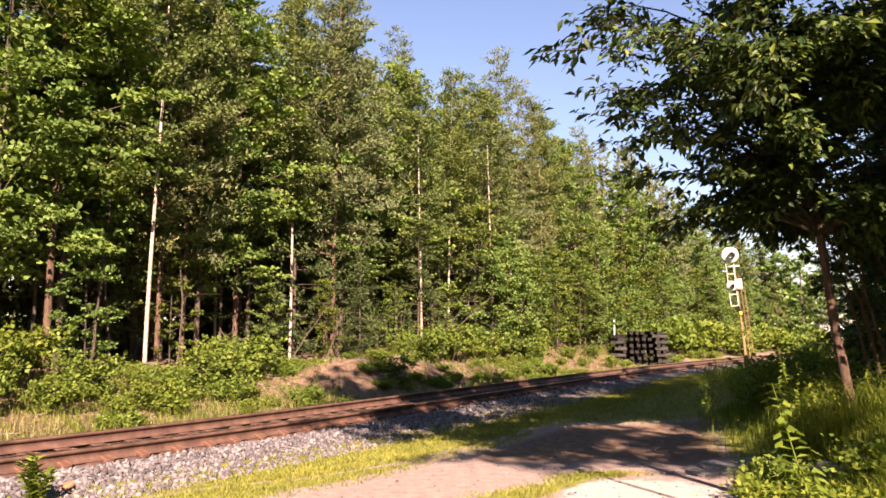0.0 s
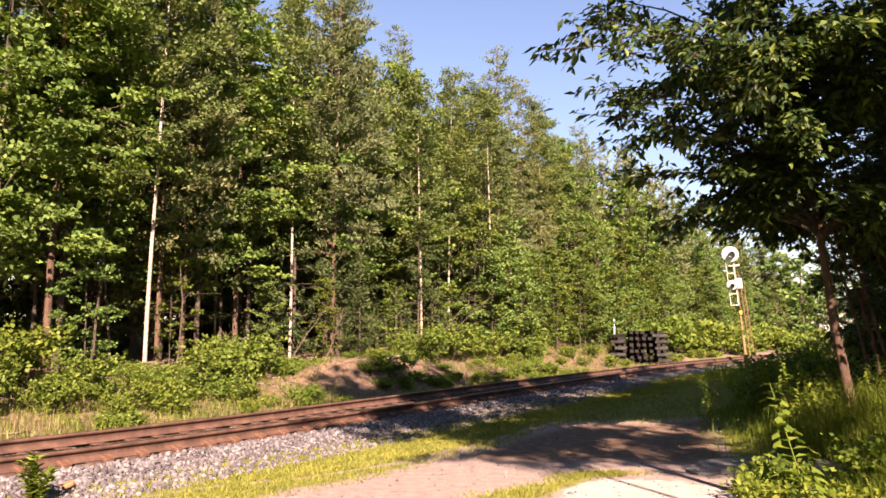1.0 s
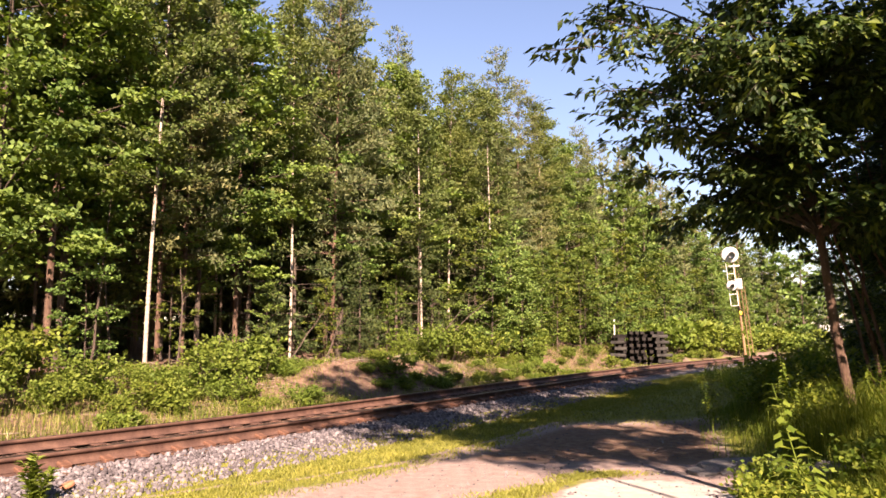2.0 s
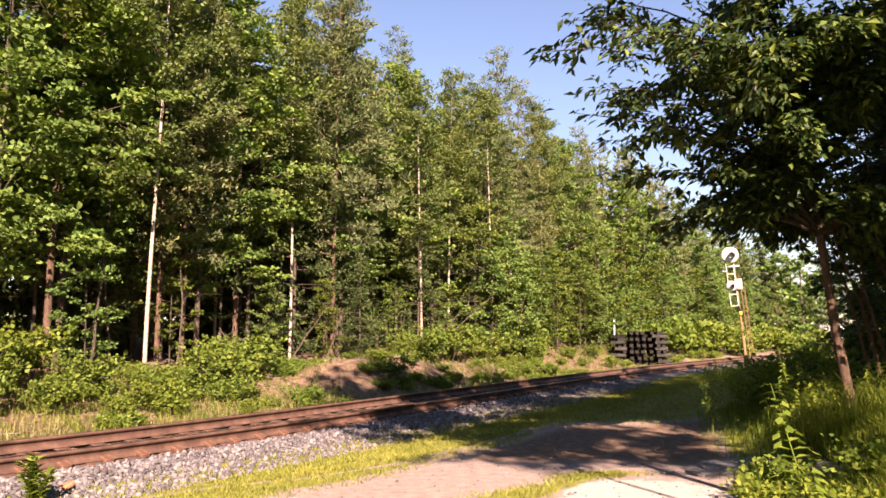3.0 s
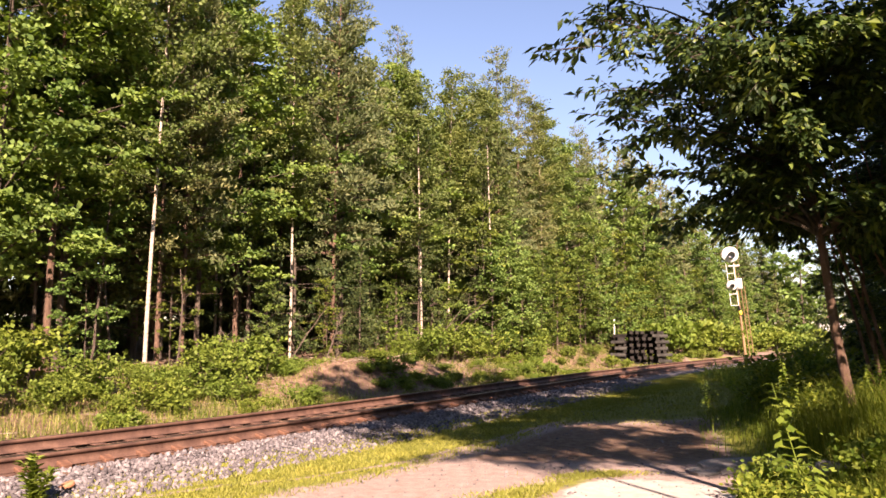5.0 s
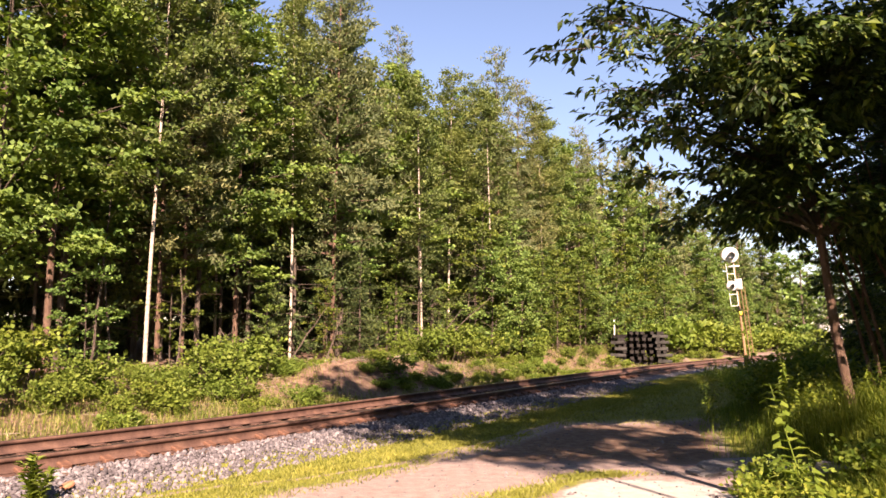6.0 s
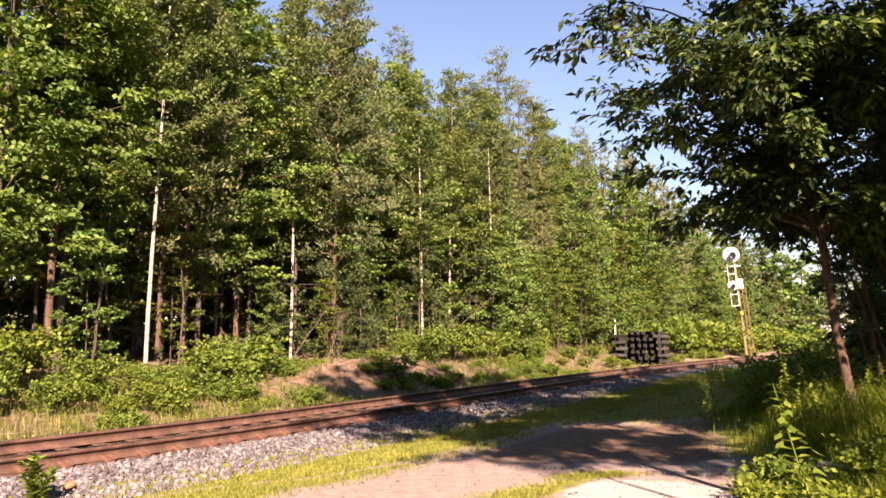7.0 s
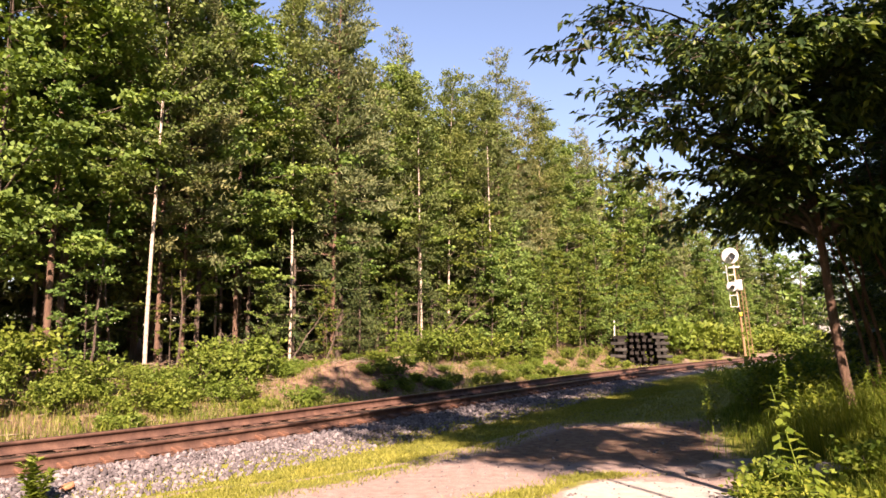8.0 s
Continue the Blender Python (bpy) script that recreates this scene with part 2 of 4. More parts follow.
def bevelled(name, size, mat, width=0.012, jitter=0.0, seed=0):
    bm = bmesh.new()
    bmesh.ops.create_cube(bm, size=1)
    bmesh.ops.scale(bm, vec=size, verts=bm.verts)
    bmesh.ops.bevel(bm, geom=bm.edges, offset=width, segments=1, affect="EDGES")
    r = random.Random(seed)
    for v in bm.verts:
        v.co += Vector([r.uniform(-jitter, jitter) for _ in range(3)])
    me = bpy.data.meshes.new(name)
    bm.to_mesh(me)
    bm.free()
    me.materials.append(mat)
    return me


# ---- ground ----
def spread(lo, hi, fine, far):
    """Even steps between lo and hi, growing ones out to far."""
    a = list(np.arange(lo, hi, fine))
    w = fine
    while a[-1] < far:
        w *= 1.35
        a.append(a[-1] + w)
    w = fine
    while a[0] > -far:
        w *= 1.35
        a.insert(0, a[0] - w)
    return np.array(a)


def ground_material():
    m, nt, b = material("ground", 0.95, 0.1)
    v = coords(nt)
    geo = nt.nodes.new("ShaderNodeSeparateXYZ")
    nt.links.new(v, geo.inputs[0])
    att = nt.nodes.new("ShaderNodeAttribute")
    att.attribute_name = "cover"
    sep = nt.nodes.new("ShaderNodeSeparateColor")
    nt.links.new(att.outputs["Color"], sep.inputs[0])
    fine, mid, big = noise_fac(nt, v, 55, 4, 0.75), noise_fac(nt, v, 7, 5), noise_fac(nt, v, 0.8, 5)
    dirt = ramp(nt, mid, [(0.25, (0.211, 0.15, 0.126)), (0.75, (0.333, 0.258, 0.224))])
    dirt = mix(nt, 1.0, dirt, ramp(nt, fine, [(0.3, (0.7, 0.7, 0.7)), (0.7, (1.2, 1.2, 1.2))]), "MULTIPLY")
    turf = ramp(nt, mid, [(0.3, (0.088, 0.102, 0.02)), (0.7, (0.204, 0.197, 0.041))])
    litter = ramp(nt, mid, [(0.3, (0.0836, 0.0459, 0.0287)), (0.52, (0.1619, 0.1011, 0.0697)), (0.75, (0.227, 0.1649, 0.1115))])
    pale = ramp(nt, mid, [(0.3, (0.3179, 0.2771, 0.2431)), (0.7, (0.4165, 0.3757, 0.3349))])

    def patch(sock, lo=0.35, hi=0.65):
        add = nt.nodes.new("ShaderNodeMath")
        add.inputs[1].default_value = -0.5
        nt.links.new(mid, add.inputs[0])
        two = nt.nodes.new("ShaderNodeMath")
        nt.links.new(sock, two.inputs[0]), nt.links.new(add.outputs[0], two.inputs[1])
        return ramp(nt, two.outputs[0], [(lo, (0, 0, 0)), (hi, (1, 1, 1))])

    col = mix(nt, patch(sep.outputs[0]), dirt, turf)
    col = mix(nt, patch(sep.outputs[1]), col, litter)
    col = mix(nt, patch(sep.outputs[2]), col, pale)
    nt.links.new(col, b.inputs["Base Color"])
    speck = noise_fac(nt, v, 140, 2, 0.8)
    add = nt.nodes.new("ShaderNodeMath")
    nt.links.new(fine, add.inputs[0]), nt.links.new(speck, add.inputs[1])
    bump(nt, b, add.outputs[0], 0.5, 0.015)
    return m


def wheel_rut(s, d):
    """A narrow wheel mark worn through the grass beside the ballast."""
    return np.exp(-((d - np.interp(s, [5.0, 5.6, 7.1, 8.7, 12.0], [6.3, 6.19, 5.5, 5.3, 5.2])) / 0.075) ** 2)


def cover_at(x, y):
    """Where turf, leaf litter and pale gravel lie on the ground (three weights)."""
    s, d = sd(x, y)
    wob = 0.25 * lumps(x * 0.8, y * 0.8)
    turf = step(d + wob, 4.95, 5.5) * (1 - step(d, 11, 12)) + step(-d - 1.9 + wob, 0, 0.6)
    verge = step(x - 0.22 * y - 0.12 * np.clip(y - 11, 0, 14), 1.5, 2.2) * step(6.0 - d, 0.0, 1.0)
    turf = turf * (1 - 0.9 * wheel_rut(s, d))
    turf = np.maximum(turf, verge)
    turf = np.maximum(turf, 0.7 * np.exp(-((x - 1.4 - (y - 8.3)) / 0.4) ** 2 - ((y - 8.3) / 0.55) ** 2))
    grassy = step(y + 2.0 * wob, 13.6, 15.6) * step(x, 0.0, 1.5) * (1 - step(d, 6, 7))      # the track grows over further on
    turf = np.maximum(turf, 0.85 * grassy)
    litter = step(d + wob, 11.3, 12.2)
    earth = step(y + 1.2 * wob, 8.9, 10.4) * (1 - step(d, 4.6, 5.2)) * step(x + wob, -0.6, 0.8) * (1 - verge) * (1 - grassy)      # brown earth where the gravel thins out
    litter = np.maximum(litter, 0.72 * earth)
    pale = step(1.35 - np.hypot((x - 2.2) / 0.8, (y - 7.75) / 0.82) + 0.3 * wob, 0.1, 0.35)
    return np.stack([turf, litter, pale], -1)


def build_ground():
    xs, ys = spread(-14, 16, 0.22, 2500), spread(1, 34, 0.22, 2500)
    X, Y = np.meshgrid(xs, ys)
    Z = height(X, Y)
    far = step(np.hypot(X, Y), 90, 300)
    Z = Z * (1 - far) + 0.0 * far
    w = len(xs)
    i, j = np.meshgrid(np.arange(len(ys) - 1), np.arange(w - 1), indexing="ij")
    g = Geo()
    g.add(np.stack([X, Y, Z], -1), np.stack([i * w + j, i * w + j + 1, (i + 1) * w + j + 1, (i + 1) * w + j], -1).reshape(-1, 4))
    me = g.mesh("ground", ground_material(), True)
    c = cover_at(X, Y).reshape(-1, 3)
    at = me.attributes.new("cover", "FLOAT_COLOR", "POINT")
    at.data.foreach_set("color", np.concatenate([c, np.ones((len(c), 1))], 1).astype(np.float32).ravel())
    tagged(new("ground", me), "pinkish dirt track with grass verges and leaf litter", "ground", kind="structure")


build_ground()

# ---- the railway ----
S0, S1 = -14.0, 95.0


def swept(g, profile, d, s0=S0, s1=S1, n=150, z=0.0):
    """A closed profile of (across, up) swept along the line."""
    ss = np.linspace(s0, s1, n)
    k = len(profile)
    v = []
    for s in ss:
        for a, h in profile:
            x, y = plan(s, d + a)
            v.append((float(x), float(y), z + h))
    g.add(v, [(i * k + j, i * k + (j + 1) % k, (i + 1) * k + (j + 1) % k, (i + 1) * k + j) for i in range(n - 1) for j in range(k)])


RAIL_SECTION = [(-0.075, 0), (0.075, 0), (0.075, 0.012), (0.02, 0.03), (0.008, 0.05), (0.008, 0.122), (0.039, 0.13), (0.039, 0.158), (0.03, 0.17),
                (-0.03, 0.17), (-0.039, 0.158), (-0.039, 0.13), (-0.008, 0.122), (-0.008, 0.05), (-0.02, 0.03), (-0.075, 0.012)]


def build_track():
    track = thing("railway_track", "single rusted railway track on timber ties", "railway track", kind="structure")
    for d in (NEAR_RAIL, NEAR_RAIL + GAUGE):
        g = Geo()
        swept(g, RAIL_SECTION, d, z=RAIL_TOP - 0.17)
        k = len(RAIL_SECTION)
        slots = np.array([1 if j == 8 else 0 for i in range(149) for j in range(k)])
        part("rail", g, [RUST, STEEL], track, "rusty steel rail with a worn top", slots=slots)
    tie_mesh = [bevelled("tie", (2.6, 0.225, 0.17), TIE, 0.015, 0.008, k) for k in range(3)]
    plate = bevelled("tie_plate", (0.36, 0.19, 0.02), RUST, 0.005)
    anchor = bevelled("rail_anchor", (0.15, 0.13, 0.055), ORANGE_RUST, 0.01)
    r = random.Random(4)
    n = 0
    for s in np.arange(S0 + 0.2, 78, 0.5):
        s = float(s) + r.uniform(-0.04, 0.04)
        x, y = plan(s, MID + r.uniform(-0.05, 0.05))
        a = math.atan2(N[1], N[0]) + r.uniform(-0.02, 0.02) - 0.003 * max(0, s - 20) - 0.022 * min(7.5, max(0, 10.5 - s))
        tie = part("tie", tie_mesh[n % 3], None, track)
        tie.matrix_basis = Matrix.Translation((float(x), float(y), RAIL_TOP - 0.19 - 0.085)) @ Matrix.Rotation(a, 4, "Z")
        n += 1
        if s < 30:
            x, y = plan(s + 0.14, NEAR_RAIL - 0.115)
            clip = part("rail_anchor", anchor, None, track)
            clip.matrix_basis = Matrix.Translation((float(x), float(y), RAIL_TOP - 0.148)) @ Matrix.Rotation(a, 4, "Z") @ Matrix.Rotation(-0.25, 4, "Y")
        if s < 34:
            for d in (NEAR_RAIL, NEAR_RAIL + GAUGE):
                x, y = plan(s, d)
                p = part("tie_plate", plate, None, track)
                p.matrix_basis = Matrix.Translation((float(x), float(y), RAIL_TOP - 0.181)) @ Matrix.Rotation(a, 4, "Z")
    return track


TRACK = build_track()


def ballast_height(d):
    a = np.abs(d - MID)
    return 0.105 - 0.11 * step(a, 1.35, 2.15) + 0.0 * a


def bed_material():
    m, nt, b = material("ballast_bed", 0.95, 0.15)
    v = coords(nt)
    cell = node(nt, "ShaderNodeTexVoronoi", Scale=17.0)
    nt.links.new(v, cell.inputs["Vector"])
    tone = ramp(nt, cell.outputs["Color"], [(0.1, (0.088, 0.078, 0.078)), (0.9, (0.272, 0.245, 0.245))])
    gap = ramp(nt, cell.outputs["Distance"], [(0.3, (1, 1, 1)), (0.75, (0.25, 0.25, 0.25))])
    grey = mix(nt, 1.0, tone, gap, "MULTIPLY")
    brown = mix(nt, 1.0, ramp(nt, noise_fac(nt, v, 20, 4), [(0.3, (0.048, 0.027, 0.02)), (0.7, (0.122, 0.075, 0.054))]), gap, "MULTIPLY")
    att = nt.nodes.new("ShaderNodeAttribute")
    att.attribute_name = "stain"
    nt.links.new(mix(nt, att.outputs["Fac"], grey, brown), b.inputs["Base Color"])
    bump(nt, b, cell.outputs["Distance"], 1.0, -0.04)
    return m


def build_ballast():
    g = Geo()
    ds = np.linspace(MID - 2.3, MID + 2.3, 24)
    ss = np.arange(S0, S1, 0.4)
    v = []
    for s in ss:
        x, y = plan(s, ds)
        z = ballast_height(ds) + 0.02 * np.sin(s * 3.1 + ds * 5) * np.sin(s * 1.3 - ds * 3.3)
        v.append(np.stack([x, y, np.where(np.abs(ds - MID) > 2.2, -0.1, z)], -1))
    w = len(ds)
    i, j = np.meshgrid(np.arange(len(ss) - 1), np.arange(w - 1), indexing="ij")
    g.add(np.concatenate(v), np.stack([i * w + j, i * w + j + 1, (i + 1) * w + j + 1, (i + 1) * w + j], -1).reshape(-1, 4))
    me = g.mesh("ballast_bed", bed_material(), True)
    at = me.attributes.new("stain", "FLOAT", "POINT")
    at.data.foreach_set("value", np.tile(1 - step(np.abs(ds - MID - 0.1), 0.75, 1.35), len(ss)).astype(np.float32))
    bed = tagged(new("ballast_bed", me), "bed of grey crushed stone under the track", "ballast", kind="structure")
    return bed


BED = build_ballast()


# ---- trees ----
def bent_trunk(rng, H, lean=(0, 0), wander=0.15, n=9):
    z = np.linspace(-0.3, H, n)
    t = np.clip(z / H, 0, 1)
    w = np.cumsum(rng.normal(0, wander / n ** 0.5, (n, 2)), 0) * t[:, None]
    return np.stack([lean[0] * z + w[:, 0], lean[1] * z + w[:, 1], z], -1)


def along(pts, z):
    return np.array([np.interp(z, pts[:, 2], pts[:, k]) for k in range(3)])


def limb_path(rng, start, az, rise, length, droop, n=6):
    t = np.linspace(0, 1, n)[:, None]
    way = np.array([math.cos(az) * math.cos(rise), math.sin(az) * math.cos(rise), math.sin(rise)])
    side = np.array([-math.sin(az), math.cos(az), 0])
    return start + way * length * t + np.array([0, 0, -droop]) * length * t ** 2 + side * rng.normal(0, 0.12) * length * t ** 2


def sprays(rng, pts, n_twigs, spread_m, lo=0.3):
    """Points and directions of twigs along a limb."""
    t = lo + (1 - lo) * rng.random(n_twigs) ** 0.8
    k = t * (len(pts) - 1)
    i = np.minimum(k.astype(int), len(pts) - 2)
    p = pts[i] + (pts[i + 1] - pts[i]) * (k - i)[:, None]
    d = unit(pts[i + 1] - pts[i]) + rng.normal(0, 0.75, (n_twigs, 3)) * [1, 1, 0.45]
    return p + rng.normal(0, spread_m, (n_twigs, 3)) * [1, 1, 0.55], unit(d)


def foliage(rng, g, p, d, per, reach, L, W, flat=0.35, tilt=0.45, droop=0.15):
    """per leaves about each twig point."""
    m = len(p) * per
    P, D = np.repeat(p, per, 0), np.repeat(d, per, 0)
    base = P + D * (rng.random((m, 1)) * reach) + rng.normal(0, reach * 0.27, (m, 3)) * [1, 1, flat]
    way = unit(D + rng.normal(0, 0.8, (m, 3)) * [1, 1, 0.5]) - [0, 0, droop]
    up = rng.normal(0, tilt, (m, 3)) + [0, 0, 1] + D * [0.8, 0.8, 0]      # outer leaves tip outwards
    sz = rng.uniform(0.7, 1.2, m)
    leaves(g, base, way, up, L * sz, W * sz)


def broadleaf(seed, H, hb, R, limbs, twigs, per, L, W, bark, leaf, name, label, r0=0.1, lean=(0, 0), shape=1.0, reach=0.4, rise=(0.1, 0.7), flat=0.3, tilt=0.75):
    rng = np.random.default_rng(seed)
    tree = thing(name, label, "tree", "trees of the wood")
    tr = bent_trunk(rng, H * 0.97, lean)
    g = Geo()
    tube(g, tr, r0 * (1 - 0.88 * np.linspace(0, 1, len(tr)) ** 1.2), 8)
    gl, gb = Geo(), g
    n_trunk = len(g.f[0])
    for k in range(limbs):
        f = (k + 0.5) / limbs
        z = hb + (H * 0.97 - hb) * f
        prof = (0.55 + 0.45 * math.sin(math.pi * min(1, f * 1.25))) * (1 - max(0, f - 0.55) / 0.45 * 0.72 * shape)
        ln = R * prof * rng.uniform(0.7, 1.15)
        pts = limb_path(rng, along(tr, z), k * 2.399 + rng.normal(0, 0.3), rng.uniform(*rise) + f * 0.35, ln, 0.12)
        tube(gb, pts, np.linspace(r0 * 0.36 * (1 - 0.6 * f), 0.006, len(pts)), 4)
        p, d = sprays(rng, pts, max(3, int(twigs * (0.5 + 0.5 * prof))), 0.2 * reach + 0.08, 0.14)
        for q, w in list(zip(p, d))[::3]:
            tube(gb, np.array([q, q + w * reach]), [0.008, 0.004], 3)
        foliage(rng, gl, p, d, per, reach, L, W, flat, tilt)
    slots = np.ones(sum(len(f) for f in gb.f), int)
    slots[:n_trunk] = 0
    part("trunk", gb, [bark, BARK], tree, smooth=True, slots=slots)
    part("crown", gl, leaf, tree)
    return tree


def pine(seed, H, hb, R, name, label, r0=0.13, leaf=None, bark=None, whorl=0.55, per=26, droop=0.0, L=0.17, W=0.035, arms=5, dead=True, taper=1.0):
    rng = np.random.default_rng(seed)
    tree = thing(name, label, "tree", "trees of the wood")
    tr = bent_trunk(rng, H, (0, 0), 0.08)
    g = Geo()
    tube(g, tr, r0 * (1 - 0.9 * np.linspace(0, 1, len(tr))), 8)
    gl, gb = Geo(), g
    z = hb
    while z < H - 0.2:
        f = (z - hb) / (H - hb)
        for k in range(arms):
            ln = R * ((1 - f) ** taper * 0.92 + 0.1) * rng.uniform(0.55, 1.15) * min(1, 0.45 + f * 3)
            pts = limb_path(rng, along(tr, z + rng.uniform(-0.15, 0.15)), rng.uniform(0, 6.28), 0.15 + 0.4 * f - droop, ln, 0.1 - 0.2 * f, 4)
            tube(gb, pts, np.linspace(0.028 * (1 - 0.6 * f), 0.005, len(pts)), 3)
            p, d = sprays(rng, pts, max(2, int(ln * 6)), 0.14, 0.25)
            m = len(p) * per
            P, D = np.repeat(p, per, 0), np.repeat(d, per, 0)
            base = P + D * rng.random((m, 1)) * 0.3 + rng.normal(0, 0.09, (m, 3)) * [1, 1, 0.45]
            way = unit(D * 0.7 + rng.normal(0, 0.65, (m, 3)) + [0, 0, 0.25 - droop])
            sz = rng.uniform(0.7, 1.2, m)
            leaves(gl, base, way, rng.normal(0, 1, (m, 3)) + [0, 0, 0.9], L * sz, W * sz, 0.05)
        z += whorl * rng.uniform(0.8, 1.2)
    if dead:
        for k in range(14):
            zz = rng.uniform(1.2, hb)
            pts = limb_path(rng, along(tr, zz), rng.uniform(0, 6.28), rng.uniform(-0.2, 0.2), rng.uniform(0.4, 1.3), 0.1, 4)
            tube(gb, pts, np.linspace(0.014, 0.004, 4), 3)
    part("trunk", gb, bark or PINE_BARK, tree, smooth=True)
    part("crown", gl, leaf or PINE, tree)
    return tree


def shrub(seed, H, R, stems, per, L, W, leaf, name, label, bark=None):
    rng = np.random.default_rng(seed)
    ob = thing(name, label, "shrub", "shrubs of the bank")
    gl, gb = Geo(), Geo()
    for k in range(stems):
        az, ln = rng.uniform(0, 6.28), H * rng.uniform(0.6, 1.1)
        start = np.array([rng.normal(0, R * 0.25), rng.normal(0, R * 0.25), -0.05])
        pts = limb_path(rng, start, az, rng.uniform(0.9, 1.45), ln, 0.2, 4)
        pts[:, :2] += (pts[:, :2] - start[:2]) * R * 0.3
        tube(gb, pts, np.linspace(0.012, 0.003, len(pts)), 3)
        p, d = sprays(rng, pts, 7, 0.1, 0.2)
        foliage(rng, gl, p, d, per, 0.22, L, W, 0.5, 0.5)
    part("stem", gb, bark or BARK, ob, kind="stuff")
    part("foliage", gl, leaf, ob)
    return ob


def place(ob, s, d, turn=0.0, size=1.0, lean=(0, 0)):
    at = on_ground(s, d)
    return Matrix.Translation(at) @ Euler((lean[0], lean[1], turn)).to_matrix().to_4x4() @ Matrix.Scale(size, 4)


class Kind:
    """The first use of a kind is the built thing itself, later uses are copies."""

    def __init__(self, ob):
        self.ob, self.used = ob, False

    def put(self, m, label="", group=""):
        if self.used:
            ob = copy_thing(self.ob, m @ Matrix.Scale(1 / self.ob.scale.x, 4))
        else:
            ob, self.used = self.ob, True
            ob.matrix_basis = m
        tagged(ob, label, group=group)
        return ob


def stones():
    """Loose crushed stone on the near shoulder and between the ties: the nearest stones are parts of the bed."""
    rng = np.random.default_rng(17)
    base = []
    for k in range(8):
        bm = bmesh.new()
        bmesh.ops.create_icosphere(bm, subdivisions=1, radius=0.5)
        me = bpy.data.meshes.new("stone")
        for v in bm.verts:
            v.co = Vector((v.co.x * rng.uniform(0.75, 1.3), v.co.y * rng.uniform(0.7, 1.2), v.co.z * rng.uniform(0.45, 0.8))) * rng.uniform(0.75, 1.25)
        bm.to_mesh(me)
        bm.free()
        me.materials.append(STONE)
        base.append(me)
    shapes = [(np.array([v.co for v in me.vertices]), np.array([p.vertices for p in me.polygons])) for me in base]
    g = Geo()
    n_parts = 0
    for k in range(9000):
        s = 3 + 24 * rng.random() ** 1.3
        d = 7.85 - 1.5 * rng.random() ** 1.15
        x, y = plan(s, d)
        x, y = float(x), float(y)
        z = max(float(ballast_height(d)), float(height(x, y))) + rng.uniform(-0.01, 0.02)
        size = rng.uniform(0.035, 0.1)
        m = Matrix.Translation((x, y, z)) @ Euler(rng.uniform(0, 6.28, 3)).to_matrix().to_4x4() @ Matrix.Scale(size, 4)
        if n_parts < 290 and 4.6 < s < 9 and d < 7.6 and k % 3 == 0:
            part("stone", base[k % 8], None, BED).matrix_basis = m
            n_parts += 1
        else:
            v, f = shapes[k % 8]
            A = np.array(m)
            g.add(v @ A[:3, :3].T + A[:3, 3], f)
    part("loose_stone", g, LOOSE, BED, "grey crushed stones, light and dark", kind="stuff")


stones()

maples = [Kind(broadleaf(10 + k, 14.0 + k, 3.0 - 0.5 * k, 3.4, 42, 9, 50, 0.165, 0.145, (PINE_BARK, BARK, BARK)[k], MAPLE, "maple_tree", "green maple with layered leaf sprays at the wood's edge", 0.1, reach=0.65, flat=0.18, tilt=0.6, shape=0.75)) for k in range(3)]
birches = [Kind(broadleaf(30 + k, 15.0 + k, 5.0, 2.7, 36, 13, 34, 0.125, 0.095, BIRCH, PALE, "birch_tree", "slender white-barked birch with pale green leaves", 0.065, shape=0.8, reach=0.55, rise=(0.4, 0.95))) for k in range(2)]
pines = [Kind(pine(40 + k, 17.0 + k, 3.8, 3.0, "white_pine", "tall white pine with feathery grey-green needles", r0=0.085, per=13, arms=5, whorl=0.52, L=0.22, W=0.058, taper=0.7)) for k in range(2)]
hemlocks = [Kind(pine(50 + k, 8.0 + 2 * k, 0.6, 2.4, "hemlock_tree", "dark drooping hemlock under the taller trees", 0.08, HEMLOCK, BARK, 0.5, 9, 0.25, 0.22, 0.075, 4, False)) for k in range(2)]
saplings = [Kind(broadleaf(20 + k, 5.0 + 0.8 * k, 0.4, 1.6, 22, 5, 30, 0.14, 0.115, BARK, (YOUNG, MAPLE, YOUNG)[k], "young_maple", "young leafy sapling growing at the wood's edge", 0.035)) for k in range(3)]
deep_trees = [Kind(broadleaf(70 + k, 15.0 + k, 1.6, 3.2, 24, 8, 26, 0.25, 0.2, BARK, (MAPLE, PALE)[k], "maple_tree", "green broadleaf tree deeper in the wood", 0.11, reach=0.6, flat=0.4)) for k in range(2)]
fill_trees = [Kind(broadleaf(72 + k, 12.5 + k, 4.6, 3.6, 30, 8, 26, 0.2, 0.165, BARK, (MAPLE, PALE)[k], "maple_tree", "leafy green tree filling the edge of the wood", 0.08, reach=0.65, flat=0.25, shape=0.6)) for k in range(2)]
light_trees = [Kind(broadleaf(75 + k, 15.0, 1.4, 3.3, 16, 7, 9, 0.55, 0.45, BARK, MAPLE, "maple_tree", "green broadleaf tree deep in the wood", 0.11, reach=0.8, flat=0.4)) for k in range(2)]
deep_hemlocks = [Kind(pine(85, 9.0, 0.3, 2.9, "hemlock_tree", "dark hemlock deep in the shade of the wood", 0.08, HEMLOCK, BARK, 0.75, 5, 0.2, 0.4, 0.16, 5, False))]
deep_pines = [Kind(pine(80, 17.0, 2.0, 3.2, "white_pine", "grey-green white pine deeper in the wood", per=6, whorl=0.8, L=0.4, W=0.13, arms=4))]
far_shrubs = [Kind(shrub(66, 1.3, 1.0, 18, 6, 0.16, 0.125, SHRUB, "shrub", "bright green shrub beyond the signal"))]
